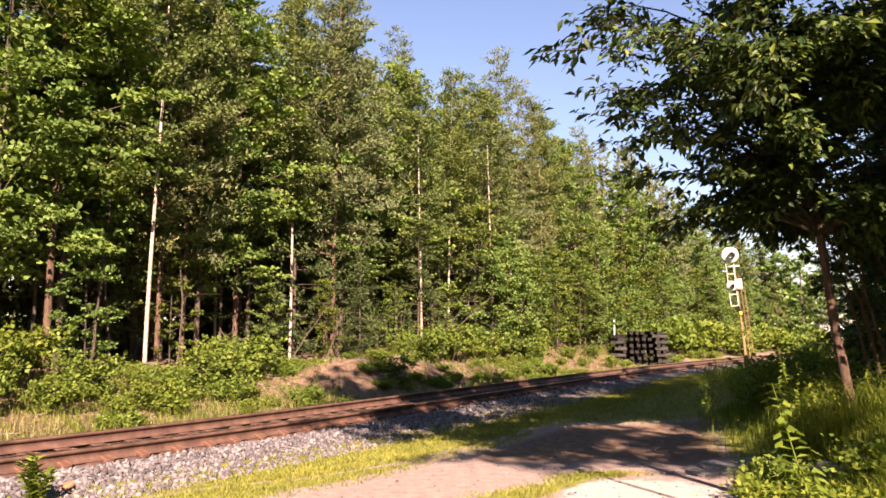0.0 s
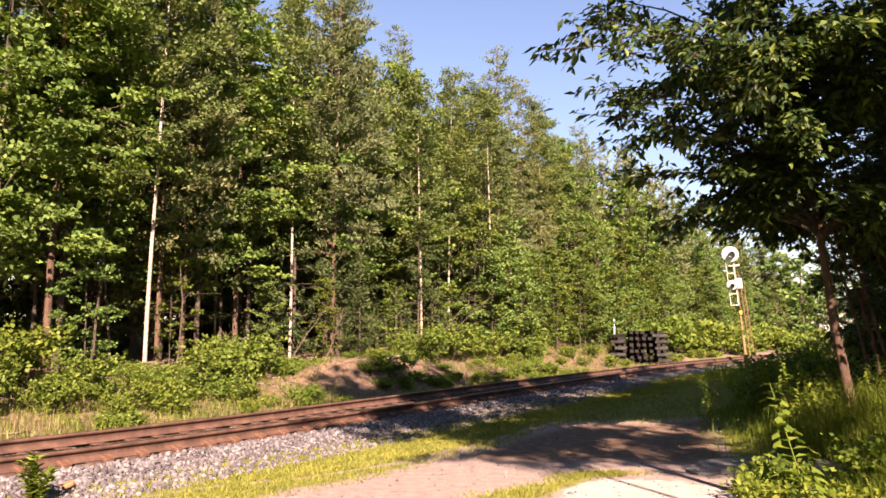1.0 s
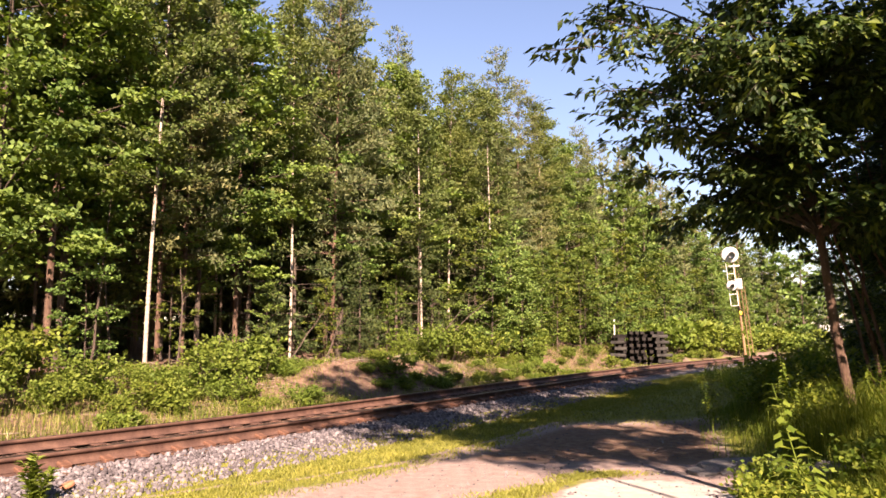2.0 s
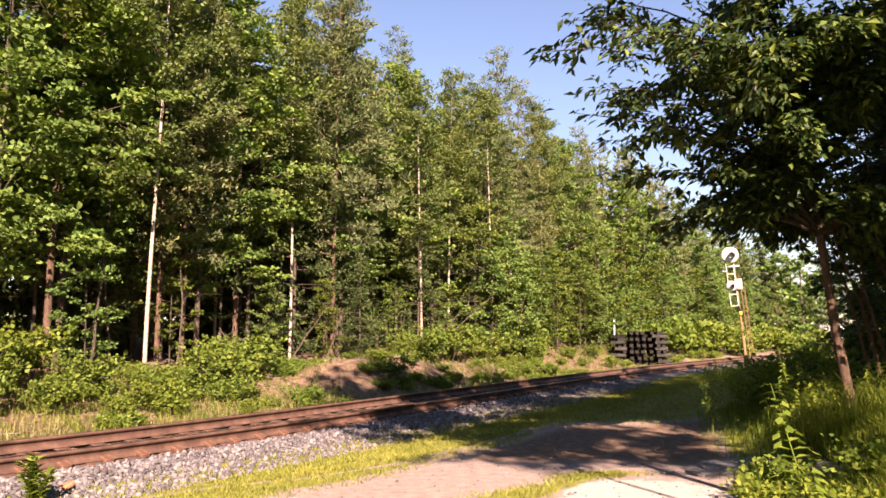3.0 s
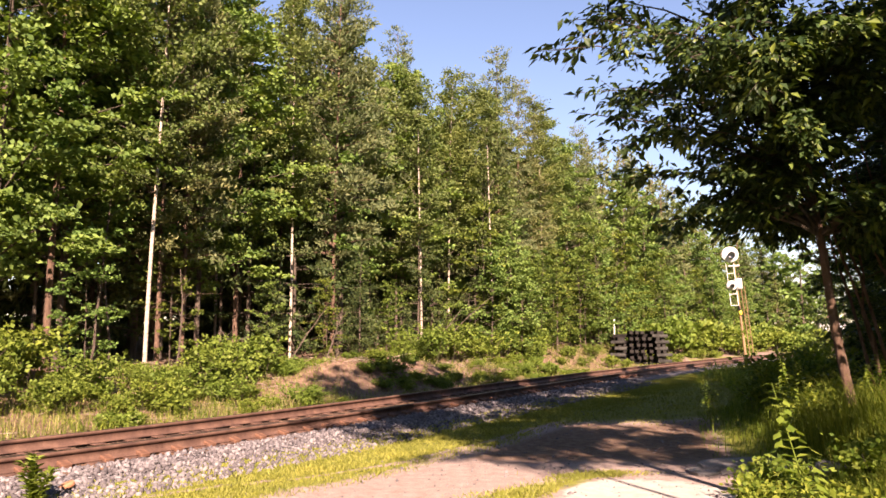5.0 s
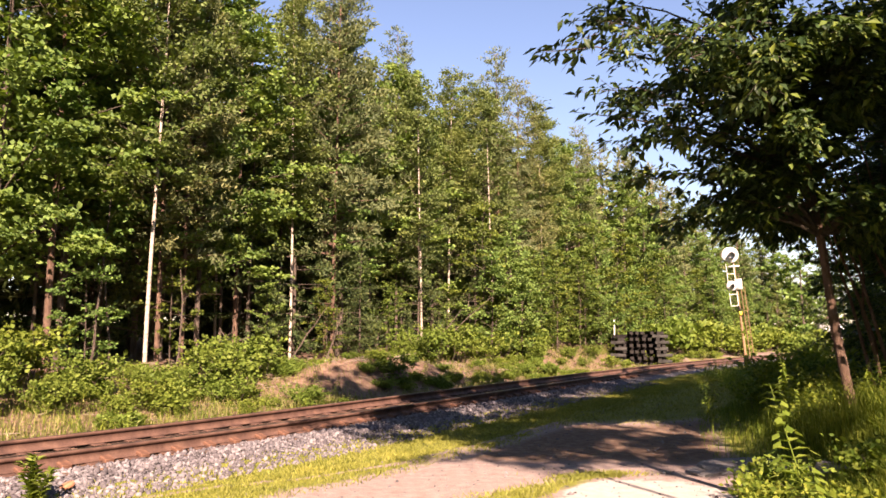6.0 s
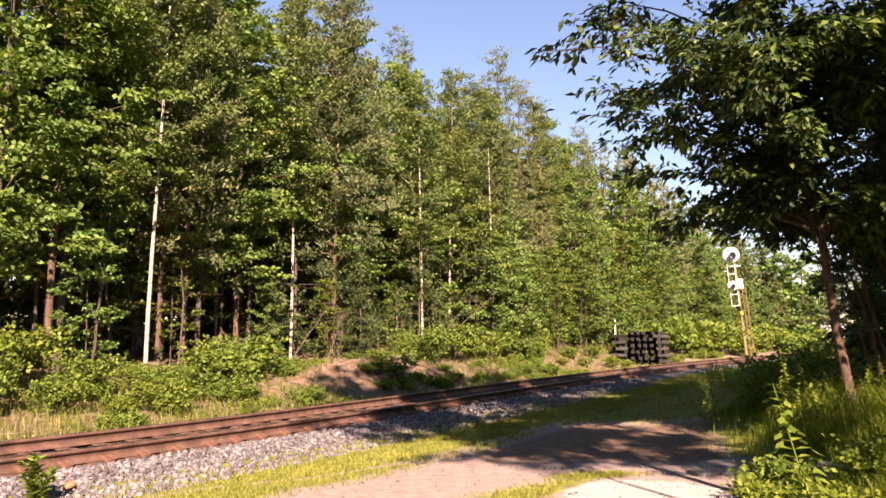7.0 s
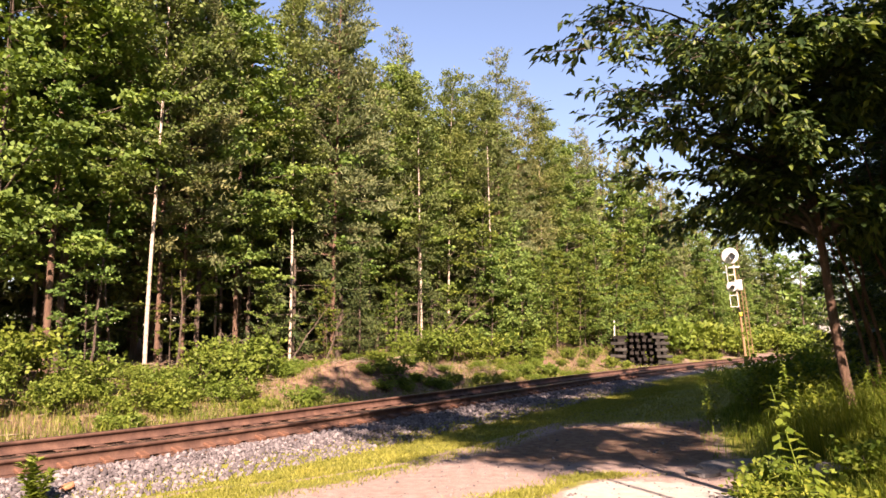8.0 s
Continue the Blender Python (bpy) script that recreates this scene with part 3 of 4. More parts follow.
shrubs = [Kind(shrub(60 + k, (0.9, 1.3, 0.6)[k], 0.8, (20, 20, 12)[k], 14, 0.1, 0.075, SHRUB, "shrub", "bright green leafy shrub on the bank")) for k in range(3)]

def herb(seed, H, L, W, pairs, name, label):
    """An upright herb: a stalk with paired drooping leaves."""
    rng = np.random.default_rng(seed)
    ob = thing(name, label, "plant", "herbs of the verge")
    g, gl = Geo(), Geo()
    pts = limb_path(rng, np.array([0, 0, -0.05]), rng.uniform(0, 6.28), 1.35, H, 0.08)
    tube(g, pts, np.linspace(0.009, 0.003, len(pts)), 5)
    part("stalk", g, WEED, ob)
    z = np.linspace(0.25, 0.99, pairs)
    for k, f in enumerate(z):
        p = along(pts, f * pts[-1, 2])
        for q in (0, 1):
            az = k * 0.3 + q * math.pi + rng.normal(0, 0.25)
            way = np.array([[math.cos(az), math.sin(az), 0.15]])
            sz = (1.1 - 0.5 * abs(f - 0.55)) * (0.5 if f > 0.92 else 1)
            tip = p + way[0] * L * sz * 0.5
            leaves(gl, p[None], way, np.array([[0, 0, 1.0]]), [L * sz * 0.62], [W * sz], 0.1)
            leaves(gl, tip[None], way - [[0, 0, 0.7]], np.array([[0, 0, 1.0]]), [L * sz * 0.55], [W * sz * 0.85], -0.05)
    part("foliage", gl, WEED, ob)
    return ob


herbs = [Kind(herb(90, 1.55, 0.19, 0.07, 19, "goldenrod", "upright green herb with paired drooping leaves")),
         Kind(herb(91, 0.8, 0.14, 0.045, 9, "goldenrod", "upright green herb with paired drooping leaves")),
         Kind(herb(92, 0.95, 0.2, 0.06, 8, "goldenrod", "upright green herb with broad drooping leaves"))]

rnd = random.Random(8)
CROWNS = []


def forest():
    def pick(kinds):
        return kinds[rnd.randrange(len(kinds))]

    def put(kind, s, d, size, keep=False, lean=(0, 0)):
        ob = kind.put(place(None, s, d, rnd.uniform(0, 6.28), size, lean))
        if keep:
            CROWNS.append(ob)

    # the edge of the wood, tree by tree: kind, s, d, size, and whether it is seen to sway
    edge = [(maples[2], 9.0, 17.4, 0.92), (maples[0], 10.5, 17.5, 0.98), (maples[1], 11.6, 18.8, 0.92), (birches[0], 12.7, 16.6, 0.95), (pines[1], 14.4, 18.3, 0.98),
            (maples[2], 16.4, 18.9, 0.9), (maples[0], 18.2, 19.0, 0.98), (pines[1], 15.4, 18.4, 0.92), (birches[1], 20.6, 18.6, 0.95), (pines[0], 22.6, 18.2, 1.08), (maples[1], 24.4, 19.2, 0.98),
            (pines[1], 23.6, 19.4, 0.96), (birches[0], 28.3, 17.6, 0.9), (maples[2], 29.5, 19.6, 0.92), (birches[1], 32.4, 18.6, 0.95), (birches[0], 35.0, 17.4, 0.98),
            (pines[1], 37.4, 18.2, 0.98), (pines[0], 40.6, 18.6, 0.98), (birches[0], 42.5, 17.9, 1.04), (birches[1], 45.0, 19.0, 0.95), (maples[1], 47.5, 18.4, 0.95), (pines[1], 51.0, 19.0, 0.9)]
    for k, (kind, s, d, size) in enumerate(edge):
        put(kind, s, d, size, k in (3, 4, 8, 9, 13, 14, 15, 16, 18))
    s = 9.5
    while s < 50:
        put(pick(fill_trees), s, rnd.uniform(19.2, 21.2), rnd.uniform(0.72, 0.96))
        s += 1.9 * rnd.uniform(0.6, 1.4)
    rows = ((21.3, 9.5, 56, 2.7), (24.5, 10.5, 112, 3.0), (28.5, 12.0, 115, 3.6), (34.0, 14.0, 118, 4.4))
    for row, (d, s0, s1, gap) in enumerate(rows):
        s = s0
        while s < s1:
            u = rnd.random()
            if row == 0:
                kinds = deep_trees if u < 0.5 else pines if u < 0.75 else birches
            else:
                kinds = (light_trees if row > 1 else deep_trees) if u < 0.6 else deep_pines
            put(pick(kinds), s, d + rnd.uniform(-1, 1), rnd.uniform(0.88, 1.06) * (1 - 0.35 * float(step(s, 84, 118))))
            s += gap * rnd.uniform(0.6, 1.4)
    for d, gap in ((25.5, 3.6), (31.0, 3.4), (38.0, 3.6)):
        s = 12.0
        while s < (75 if d < 37 else 50):
            put(deep_hemlocks[0], s, d + rnd.uniform(-1, 1), rnd.uniform(0.8, 1.15))
            s += gap * rnd.uniform(0.7, 1.3)
    s = 53.0
    while s < 112:
        put(pick(deep_trees if rnd.random() < 0.7 else deep_pines), s, rnd.uniform(17.5, 20.5), rnd.uniform(0.8, 1.0) * (1 - 0.35 * float(step(s, 84, 118))))
        s += 2.0 * rnd.uniform(0.6, 1.4)
    for s, d, size in ((56, 20.5, 0.95), (60, 21, 1.02), (64, 20.5, 1.08), (68, 21.5, 1.1), (72, 21, 1.08), (77, 21.5, 1.0), (62, 23, 1.1), (70, 23.5, 1.15)):
        put(deep_pines[0], s, d, size)
    s = 8.0
    while s < 62:
        put(pick(saplings if rnd.random() < 0.75 else hemlocks[:1]), s, rnd.uniform(16.4, 18.2), rnd.uniform(0.35, 0.8) if s < 28 else rnd.uniform(0.5, 0.95))
        s += (3.0 if s < 28 else 1.8) * rnd.uniform(0.5, 1.5)
    s = 14.0
    while s < 50:
        put(pick(hemlocks), s, rnd.uniform(19, 21), rnd.uniform(0.8, 1.1))
        s += 3.4 * rnd.uniform(0.5, 1.5)
    # a thicket of young trees towards the signal
    s = 31.0
    while s < 84:
        put(saplings[1 + rnd.randrange(2)], s, rnd.uniform(14.8, 17.0), rnd.uniform(0.7, 1.35))
        s += 1.15 * rnd.uniform(0.5, 1.5) * (1 + max(0, s - 40) / 60)
    s = 4.0
    while s < 60:
        ob = pick(shrubs)
        d = rnd.uniform(12.0, 17.0)
        if not (14.8 < s < 28 and d < 15.8):
            put(ob, s, d, rnd.uniform(0.4, 0.95))
        s += 0.7 * rnd.uniform(0.5, 1.5) * (1 + s / 60)
    s = 54.0
    while s < 125:
        put(far_shrubs[0], s, rnd.uniform(12.8, 16.0), rnd.uniform(1.4, 2.6))
        s += 1.3 * rnd.uniform(0.5, 1.5)
    s = 70.0
    while s < 130:
        put(pick(deep_trees), s, rnd.uniform(14, 16.5), rnd.uniform(0.45, 0.62))
        put(far_shrubs[0], s + 8, rnd.uniform(1.5, 6.0), rnd.uniform(1.3, 2.6))
        s += 2.4 * rnd.uniform(0.6, 1.4)
    for k in range(75):
        put(shrubs[2], rnd.uniform(4.5, 34), rnd.uniform(11.9, 16.4), rnd.uniform(0.3, 0.7))
    for s, d in ((18.6, 12.8), (19.6, 12.6), (20.8, 13.0), (22.0, 12.7), (23.2, 12.9), (24.4, 12.5), (25.4, 13.0), (21.4, 12.3), (26.6, 12.7)):
        put(shrubs[2], s, d, rnd.uniform(0.35, 0.6))
    for k in range(28):
        put(far_shrubs[0], rnd.uniform(40, 84), rnd.uniform(11.9, 13.2), rnd.uniform(0.3, 0.75))
    for k in range(120):
        d = rnd.uniform(11.9, 16.2)
        put(herbs[1 + rnd.randrange(2)], rnd.uniform(4.5, 32), d, rnd.uniform(0.5, 0.95))
    # the leafier clumps of the near bank
    for s, d, size in ((7.2, 14.2, 0.8), (8.6, 14.0, 0.75), (9.8, 14.8, 0.9), (10.6, 13.6, 0.7), (11.8, 14.2, 0.75), (12.6, 13.4, 0.7), (8.0, 15.4, 1.2), (9.0, 16.2, 1.25), (13.2, 14.4, 1.15), (14.2, 14.9, 1.2), (15.3, 15.4, 1.1),
                       (19.6, 13.2, 0.8), (24.2, 15.6, 1.0), (25.2, 15.6, 1.4), (27.6, 15.8, 1.5), (30.0, 15.2, 1.3), (32.0, 15.8, 1.5), (34.0, 15.0, 1.4), (36.0, 15.6, 1.6)):
        put(shrubs[1], s, d, size)


forest()


def far_wood():
    """The leafy depth of the wood, past where single trees can be told."""
    rng = np.random.default_rng(44)
    g = Geo()
    n = 13000
    s = rng.uniform(-25, 130, n)
    x, y = plan(s, 46 + rng.normal(0, 1.2, n) + 0.0 * s)
    z = height(x, y) + 11 * rng.random(n) ** 1.3
    leaves(g, np.stack([x, y, z], -1), rng.normal(0, 1, (n, 3)), rng.normal(0, 0.8, (n, 3)) + [0, 0, 1], rng.uniform(0.6, 1.1, n), rng.uniform(0.5, 0.9, n))
    tagged(new("far_wood", g.mesh("far_wood", HEMLOCK)), "dark leafy depth of the wood behind the trees", "woods", kind="stuff")


far_wood()

# ---- grass and herbs ----
def scatter(rng, n, s0, s1, d0, d1):
    s, d = rng.uniform(s0, s1, n), rng.uniform(d0, d1, n)
    x, y = plan(s, d)
    return x, y, s, d


def blades(rng, g, x, y, tall, wide, lean=0.45):
    n = len(x)
    base = np.stack([x, y, height(x, y) - 0.01], -1)
    way = rng.normal(0, lean, (n, 3)) * [1, 1, 0.2] + [0, 0, 1]
    leaves(g, base, way, rng.normal(0, 1, (n, 3)) * [1, 1, 0.1], tall, wide, 0.1)


def arched(rng, g, x, y, tall, wide, lean=0.35):
    """Grass blades that rise and bow over at the tip."""
    n = len(x)
    az = rng.uniform(0, 2 * np.pi, n)
    out = np.stack([np.cos(az), np.sin(az), np.zeros(n)], -1)
    side = np.stack([-np.sin(az), np.cos(az), np.zeros(n)], -1)
    base = np.stack([x, y, height(x, y) - 0.01], -1)
    L, W, k = tall[:, None], wide[:, None], rng.uniform(0.1, 1.0, (n, 1)) * lean
    up = np.array([0, 0, 1.0])
    mid = base + (up + out * k * 0.6) * L * 0.6
    tip = mid + (up * rng.uniform(-0.1, 0.75, (n, 1)) + out * (k * 1.8 + 0.2)) * L * 0.45
    v = np.stack([base - side * W * 0.5, base + side * W * 0.5, mid + side * W * 0.42, mid - side * W * 0.42, tip], 1)
    i = np.arange(n)[:, None] * 5
    at = g.n
    g.add(v, i + [0, 1, 2, 3])
    g.f.append(i + [3, 2, 4] + at)


def grass_strip():
    rng = np.random.default_rng(5)
    g = Geo()
    x, y, s, d = scatter(rng, 165000, 3, 34, 4.5, 7.5)
    wob = 0.25 * lumps(x * 0.8, y * 0.8)
    rut = wheel_rut(s, d)
    keep = rng.random(len(x)) < step(d + wob, 4.7, 5.5) * (1 - 0.93 * step(d + wob, 6.3, 7.1)) * (1 - 0.97 * rut) * np.clip(0.75 + 0.5 * lumps(x * 1.9, y * 1.9), 0.15, 1)
    x, y = x[keep], y[keep]
    blades(rng, g, x, y, rng.uniform(0.03, 0.085, len(x)), rng.uniform(0.006, 0.012, len(x)), 0.6)
    x, y, s, d = scatter(rng, 60000, 10, 46, -1.5, 5.2)
    wob = 0.25 * lumps(x * 0.8, y * 0.8)
    keep = rng.random(len(x)) < step(y + 2.0 * wob, 13.4, 15.8) * np.clip(0.7 + 0.5 * lumps(x * 1.9, y * 1.9), 0.15, 1)
    x, y = x[keep], y[keep]
    blades(rng, g, x, y, rng.uniform(0.04, 0.11, len(x)), rng.uniform(0.008, 0.014, len(x)), 0.6)
    # tufts on the dirt by the pale gravel
    y = rng.uniform(7.6, 9.1, 6500)
    x = 1.35 + (y - 8.3) + rng.normal(0, 0.22, 6500) + 0.15 * np.sin(y * 7)
    keep = (np.hypot((x - 2.2) / 0.98, (y - 7.75)) > 1.0) & (rng.random(6500) < 0.6 + 0.5 * lumps(x * 2.5, y * 2.5))
    x, y = x[keep], y[keep]
    blades(rng, g, x, y, rng.uniform(0.03, 0.08, len(x)), rng.uniform(0.008, 0.014, len(x)), 0.6)
    tagged(new("grass", g.mesh("grass", GRASS)), "short yellow-green grass beside the ballast", "grass", kind="stuff")


def bank_grass():
    rng = np.random.default_rng(6)
    for name, mat, n, lab, d0 in (("bank_grass", WEED, 80000, "green grass and herbs on the far bank", 11.4), ("dry_grass", STRAW, 20000, "dry straw-coloured grass on the far bank", 11.4)):
        g = Geo()
        x, y, s, d = scatter(rng, n, 3, 70, d0, 16.5)
        keep = rng.random(n) < np.clip(0.5 + 0.7 * lumps(x * 0.7 + 3, y * 0.7), np.where(s < 15, 0.6, 0.22), 1) * (1 - 0.55 * np.exp(-((s - 21.5) / 4.5) ** 4))
        x, y = x[keep], y[keep]
        arched(rng, g, x, y, rng.uniform(0.06, 0.36, len(x)) * np.where(s[keep] < 15, 1.3, 1.0), rng.uniform(0.005, 0.011, len(x)), 1.3)
        tagged(new(name, g.mesh(name, mat)), lab, "grass", kind="stuff")


grass_strip()
bank_grass()


def verge_grass():
    """Tall rank grass and leafy herbs on the bank right of the road."""
    rng = np.random.default_rng(7)
    g = Geo()
    n = 76000
    y = np.where(rng.random(n) < 0.75, rng.uniform(3.2, 17, n), rng.uniform(16, 34, n))
    x = 0.22 * y + rng.uniform(1.5, 7.5, n) * np.where(y > 16, 1.7, 1.0)
    x = x + 0.12 * np.clip(y - 11, 0, 14)
    keep = (sd(x, y)[1] < 6.3) & (rng.random(n) < 0.25 + 0.75 * step(x - 0.22 * y, 1.7, 2.8))
    keep &= ~((x > 2.5) & (x < 4.7) & (y > 7.5) & (y < 9.2) & (rng.random(n) < 0.85))
    x, y = x[keep], y[keep]
    yn = rng.uniform(4.3, 9.0, 26000)
    xn = 0.22 * yn + 1.65 + 3.4 * rng.random(26000) ** 0.9
    free = ~((xn > 2.5) & (xn < 4.5) & (yn > 7.6))
    xn, yn = xn[free], yn[free]
    x, y = np.concatenate([x, xn]), np.concatenate([y, yn])
    tall = rng.uniform(0.12, 0.5, len(x)) * (0.75 + 0.35 * lumps(x * 1.1, y * 1.1)) * (1 + 1.1 * step(x - 0.22 * y, 1.9, 3.6)) * (0.5 + 0.5 * step(y, 5.5, 9))
    tall *= 0.35 + 0.75 * step(x - 0.22 * y - 1.5 - 0.12 * np.clip(y - 11, 0, 14), 0.2, 1.5)
    clear = ~((y < 5.2) & (np.abs(x - 0.52 * y) < 0.45))
    x, y, tall = x[clear], y[clear], tall[clear]
    near = (x - 0.22 * y > 2.3) & (y < 9)
    tall = np.where(near, tall * 1.35 + 0.1, tall)
    arched(rng, g, x, y, tall, rng.uniform(0.005, 0.012, len(x)), 0.7)
    tagged(new("tall_grass", g.mesh("tall_grass", WEED)), "tall rank green grass on the road's verge", "grass", kind="stuff")


verge_grass()


verge_shrubs = [Kind(shrub(95 + k, (0.45, 0.85)[k], 0.5, 16, 10, 0.085, 0.052, WEED, "shrub", "low leafy green bush on the road's verge")) for k in range(2)]
SWAYING = []


def verge_plants():
    def at(x, y, turn, size=1.0):
        return Matrix.Translation((x, y, float(height(x, y)))) @ Matrix.Rotation(turn, 4, "Z") @ Matrix.Scale(size, 4)

    SWAYING.append(herbs[0].put(at(2.64, 5.0, 0.3), "tall sunlit herb with paired drooping leaves"))
    r = random.Random(12)
    for k in range(56):
        y = r.uniform(4.4, 14)
        x = 0.22 * y + 1.7 + 4.6 * r.random() ** 1.4
        if float(sd(x, y)[1]) > 5.6:
            continue
        if 2.5 < x < 4.7 and 7.6 < y < 9.3:
            continue
        ob = herbs[r.randrange(3)].put(at(x + 0.12 * max(0.0, y - 11), y, r.uniform(0, 6.28), r.uniform(0.6, 0.95)))
        if k % 5 == 0:
            SWAYING.append(ob)
    for k in range(9):
        y = 5.9 + 1.9 * r.random()
        verge_shrubs[0].put(at(0.22 * y + 1.45 + 1.9 * r.random(), y, r.uniform(0, 6.28), r.uniform(0.55, 0.95)))
    for k in range(9):
        y = r.uniform(9.4, 15)
        x = 0.22 * y + 1.75 + 5 * r.random() ** 1.3
        if float(sd(x, y)[1]) > 5.9:
            continue
        if 2.5 < x < 4.7 and 7.4 < y < 9.3:
            continue
        verge_shrubs[0 if x - 0.22 * y < 2.6 else 1].put(at(x, y, r.uniform(0, 6.28), r.uniform(0.7, 1.2)))


    # rank weeds beside the line further on
    for k in range(18):
        y = 13.5 + 0.5 * k
        verge_shrubs[1].put(at((0.475 + 0.1 * r.random()) * y, y, r.uniform(0, 6.28), r.uniform(1.15, 1.6)))


verge_plants()


# ---- the tree over the road, and its neighbours ----
def roadside_tree():
    rng = np.random.default_rng(33)
    tree = thing("cherry_tree", "roadside tree with a leaning trunk and drooping leaves coloured dark for shade", "tree")
    z = np.array([-0.1, 0.5, 0.9, 1.35, 1.75, 2.3, 2.85, 3.6, 4.25, 5.4, 6.8, 8.4])
    x = np.array([5.78, 5.7, 5.64, 5.57, 5.51, 5.44, 5.39, 5.31, 5.18, 4.95, 4.7, 4.5])
    tr = np.stack([x, 10 + 0.02 * np.sin(z * 1.7), z], -1)
    g = Geo()
    tube(g, tr, np.interp(z, [0, 2, 4.2, 8.4], [0.075, 0.062, 0.046, 0.02]), 9)
    part("trunk", g, PINE_BARK, tree, "reddish-brown leaning trunk", smooth=True)
    # the tips that hang out over the road
    ends = [(1.5, 8.6, 5.4), (1.7, 8.6, 5.75), (1.85, 8.6, 4.35), (2.15, 8.8, 4.85), (2.15, 8.5, 5.45), (2.3, 9.0, 4.2), (2.35, 9.2, 3.75), (2.6, 9.0, 4.75),
            (3.05, 9.5, 3.2), (2.5, 8.8, 5.5), (2.9, 8.7, 4.3), (3.4, 9.6, 3.4), (2.2, 8.9, 6.0)]
    # leafy sprays on the sunny side
    ends += [(2.5, 8.0, 5.25), (2.85, 7.9, 5.05), (3.2, 7.8, 5.0), (3.5, 7.8, 5.2), (3.45, 7.9, 4.65), (3.8, 7.9, 4.9), (4.75, 7.9, 5.1), (5.0, 7.8, 5.3)]
    ends += [(3.6, 9.6, 3.75), (3.9, 9.2, 3.9), (4.3, 9.8, 3.6), (4.6, 9.4, 3.75)]
    for k in range(14):
        x = rng.uniform(4.5, 5.8)
        ends.append((x, rng.uniform(10.4, 11.6), rng.uniform(3.3, 4.6)))
    while len(ends) < 96:
        x, y, h = rng.uniform(2.7, 7.3), rng.uniform(8.2, 11.0), rng.uniform(2.4, 6.4) if len(ends) < 88 else rng.uniform(7, 9.6)
        low = float(np.interp(x, [2.7, 3.3, 4.0, 4.8, 5.6, 6.4], [4.8, 4.6, 4.2, 3.6, 3.1, 2.6]))
        bare = 5.55 < x < 7.4 and 3.4 < h < 4.9          # bare stems show here
        trunk_free = 4.9 < x < 5.75 and h < 4.3 and y < 10.4
        if h > low and not bare and not trunk_free and rng.random() < 0.5 + 0.12 * (x - 2.7):
            ends.append((x, y, h))
    made = []
    for k, e in enumerate(ends):
        e = np.array(e)
        a = along(tr, min(max(3.1, e[2] - rng.uniform(0.2, 0.9)), 7.5))
        t = np.linspace(0, 1, 8)[:, None]
        pts = a + (e - a) * t + np.array([0, 0, 0.5]) * t * (1 - t) * 2 + rng.normal(0, 0.05, (8, 3)) * t
        gb, gl = Geo(), Geo()
        pts = pts - a
        out = e[0] < 2.7 and e[2] < 6.2
        near = 11 if out else int(8 + 3.5 * np.linalg.norm(e - a))
        tube(gb, pts, np.linspace(0.03, 0.005, 8), 5)
        p, d = sprays(rng, pts, near, 0.1 if out else 0.2, 0.5 if out else 0.35)
        p[0] = pts[-1]
        for q, w in zip(p[::2], d[::2]):
            tube(gb, np.array([q - w * 0.2, q + w * 0.35]), [0.006, 0.003], 3)
        foliage(rng, gl, p, d, 13 if out else 18 if e[0] < 3.8 else 30, 0.3, 0.16, 0.068, 0.5, 0.55, 0.55)
        limb = part("limb", gb, BARK, tree)
        limb.location = a
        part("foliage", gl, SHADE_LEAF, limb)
        made.append(limb)
    return tree, made


CHERRY, BOUGHS = roadside_tree()


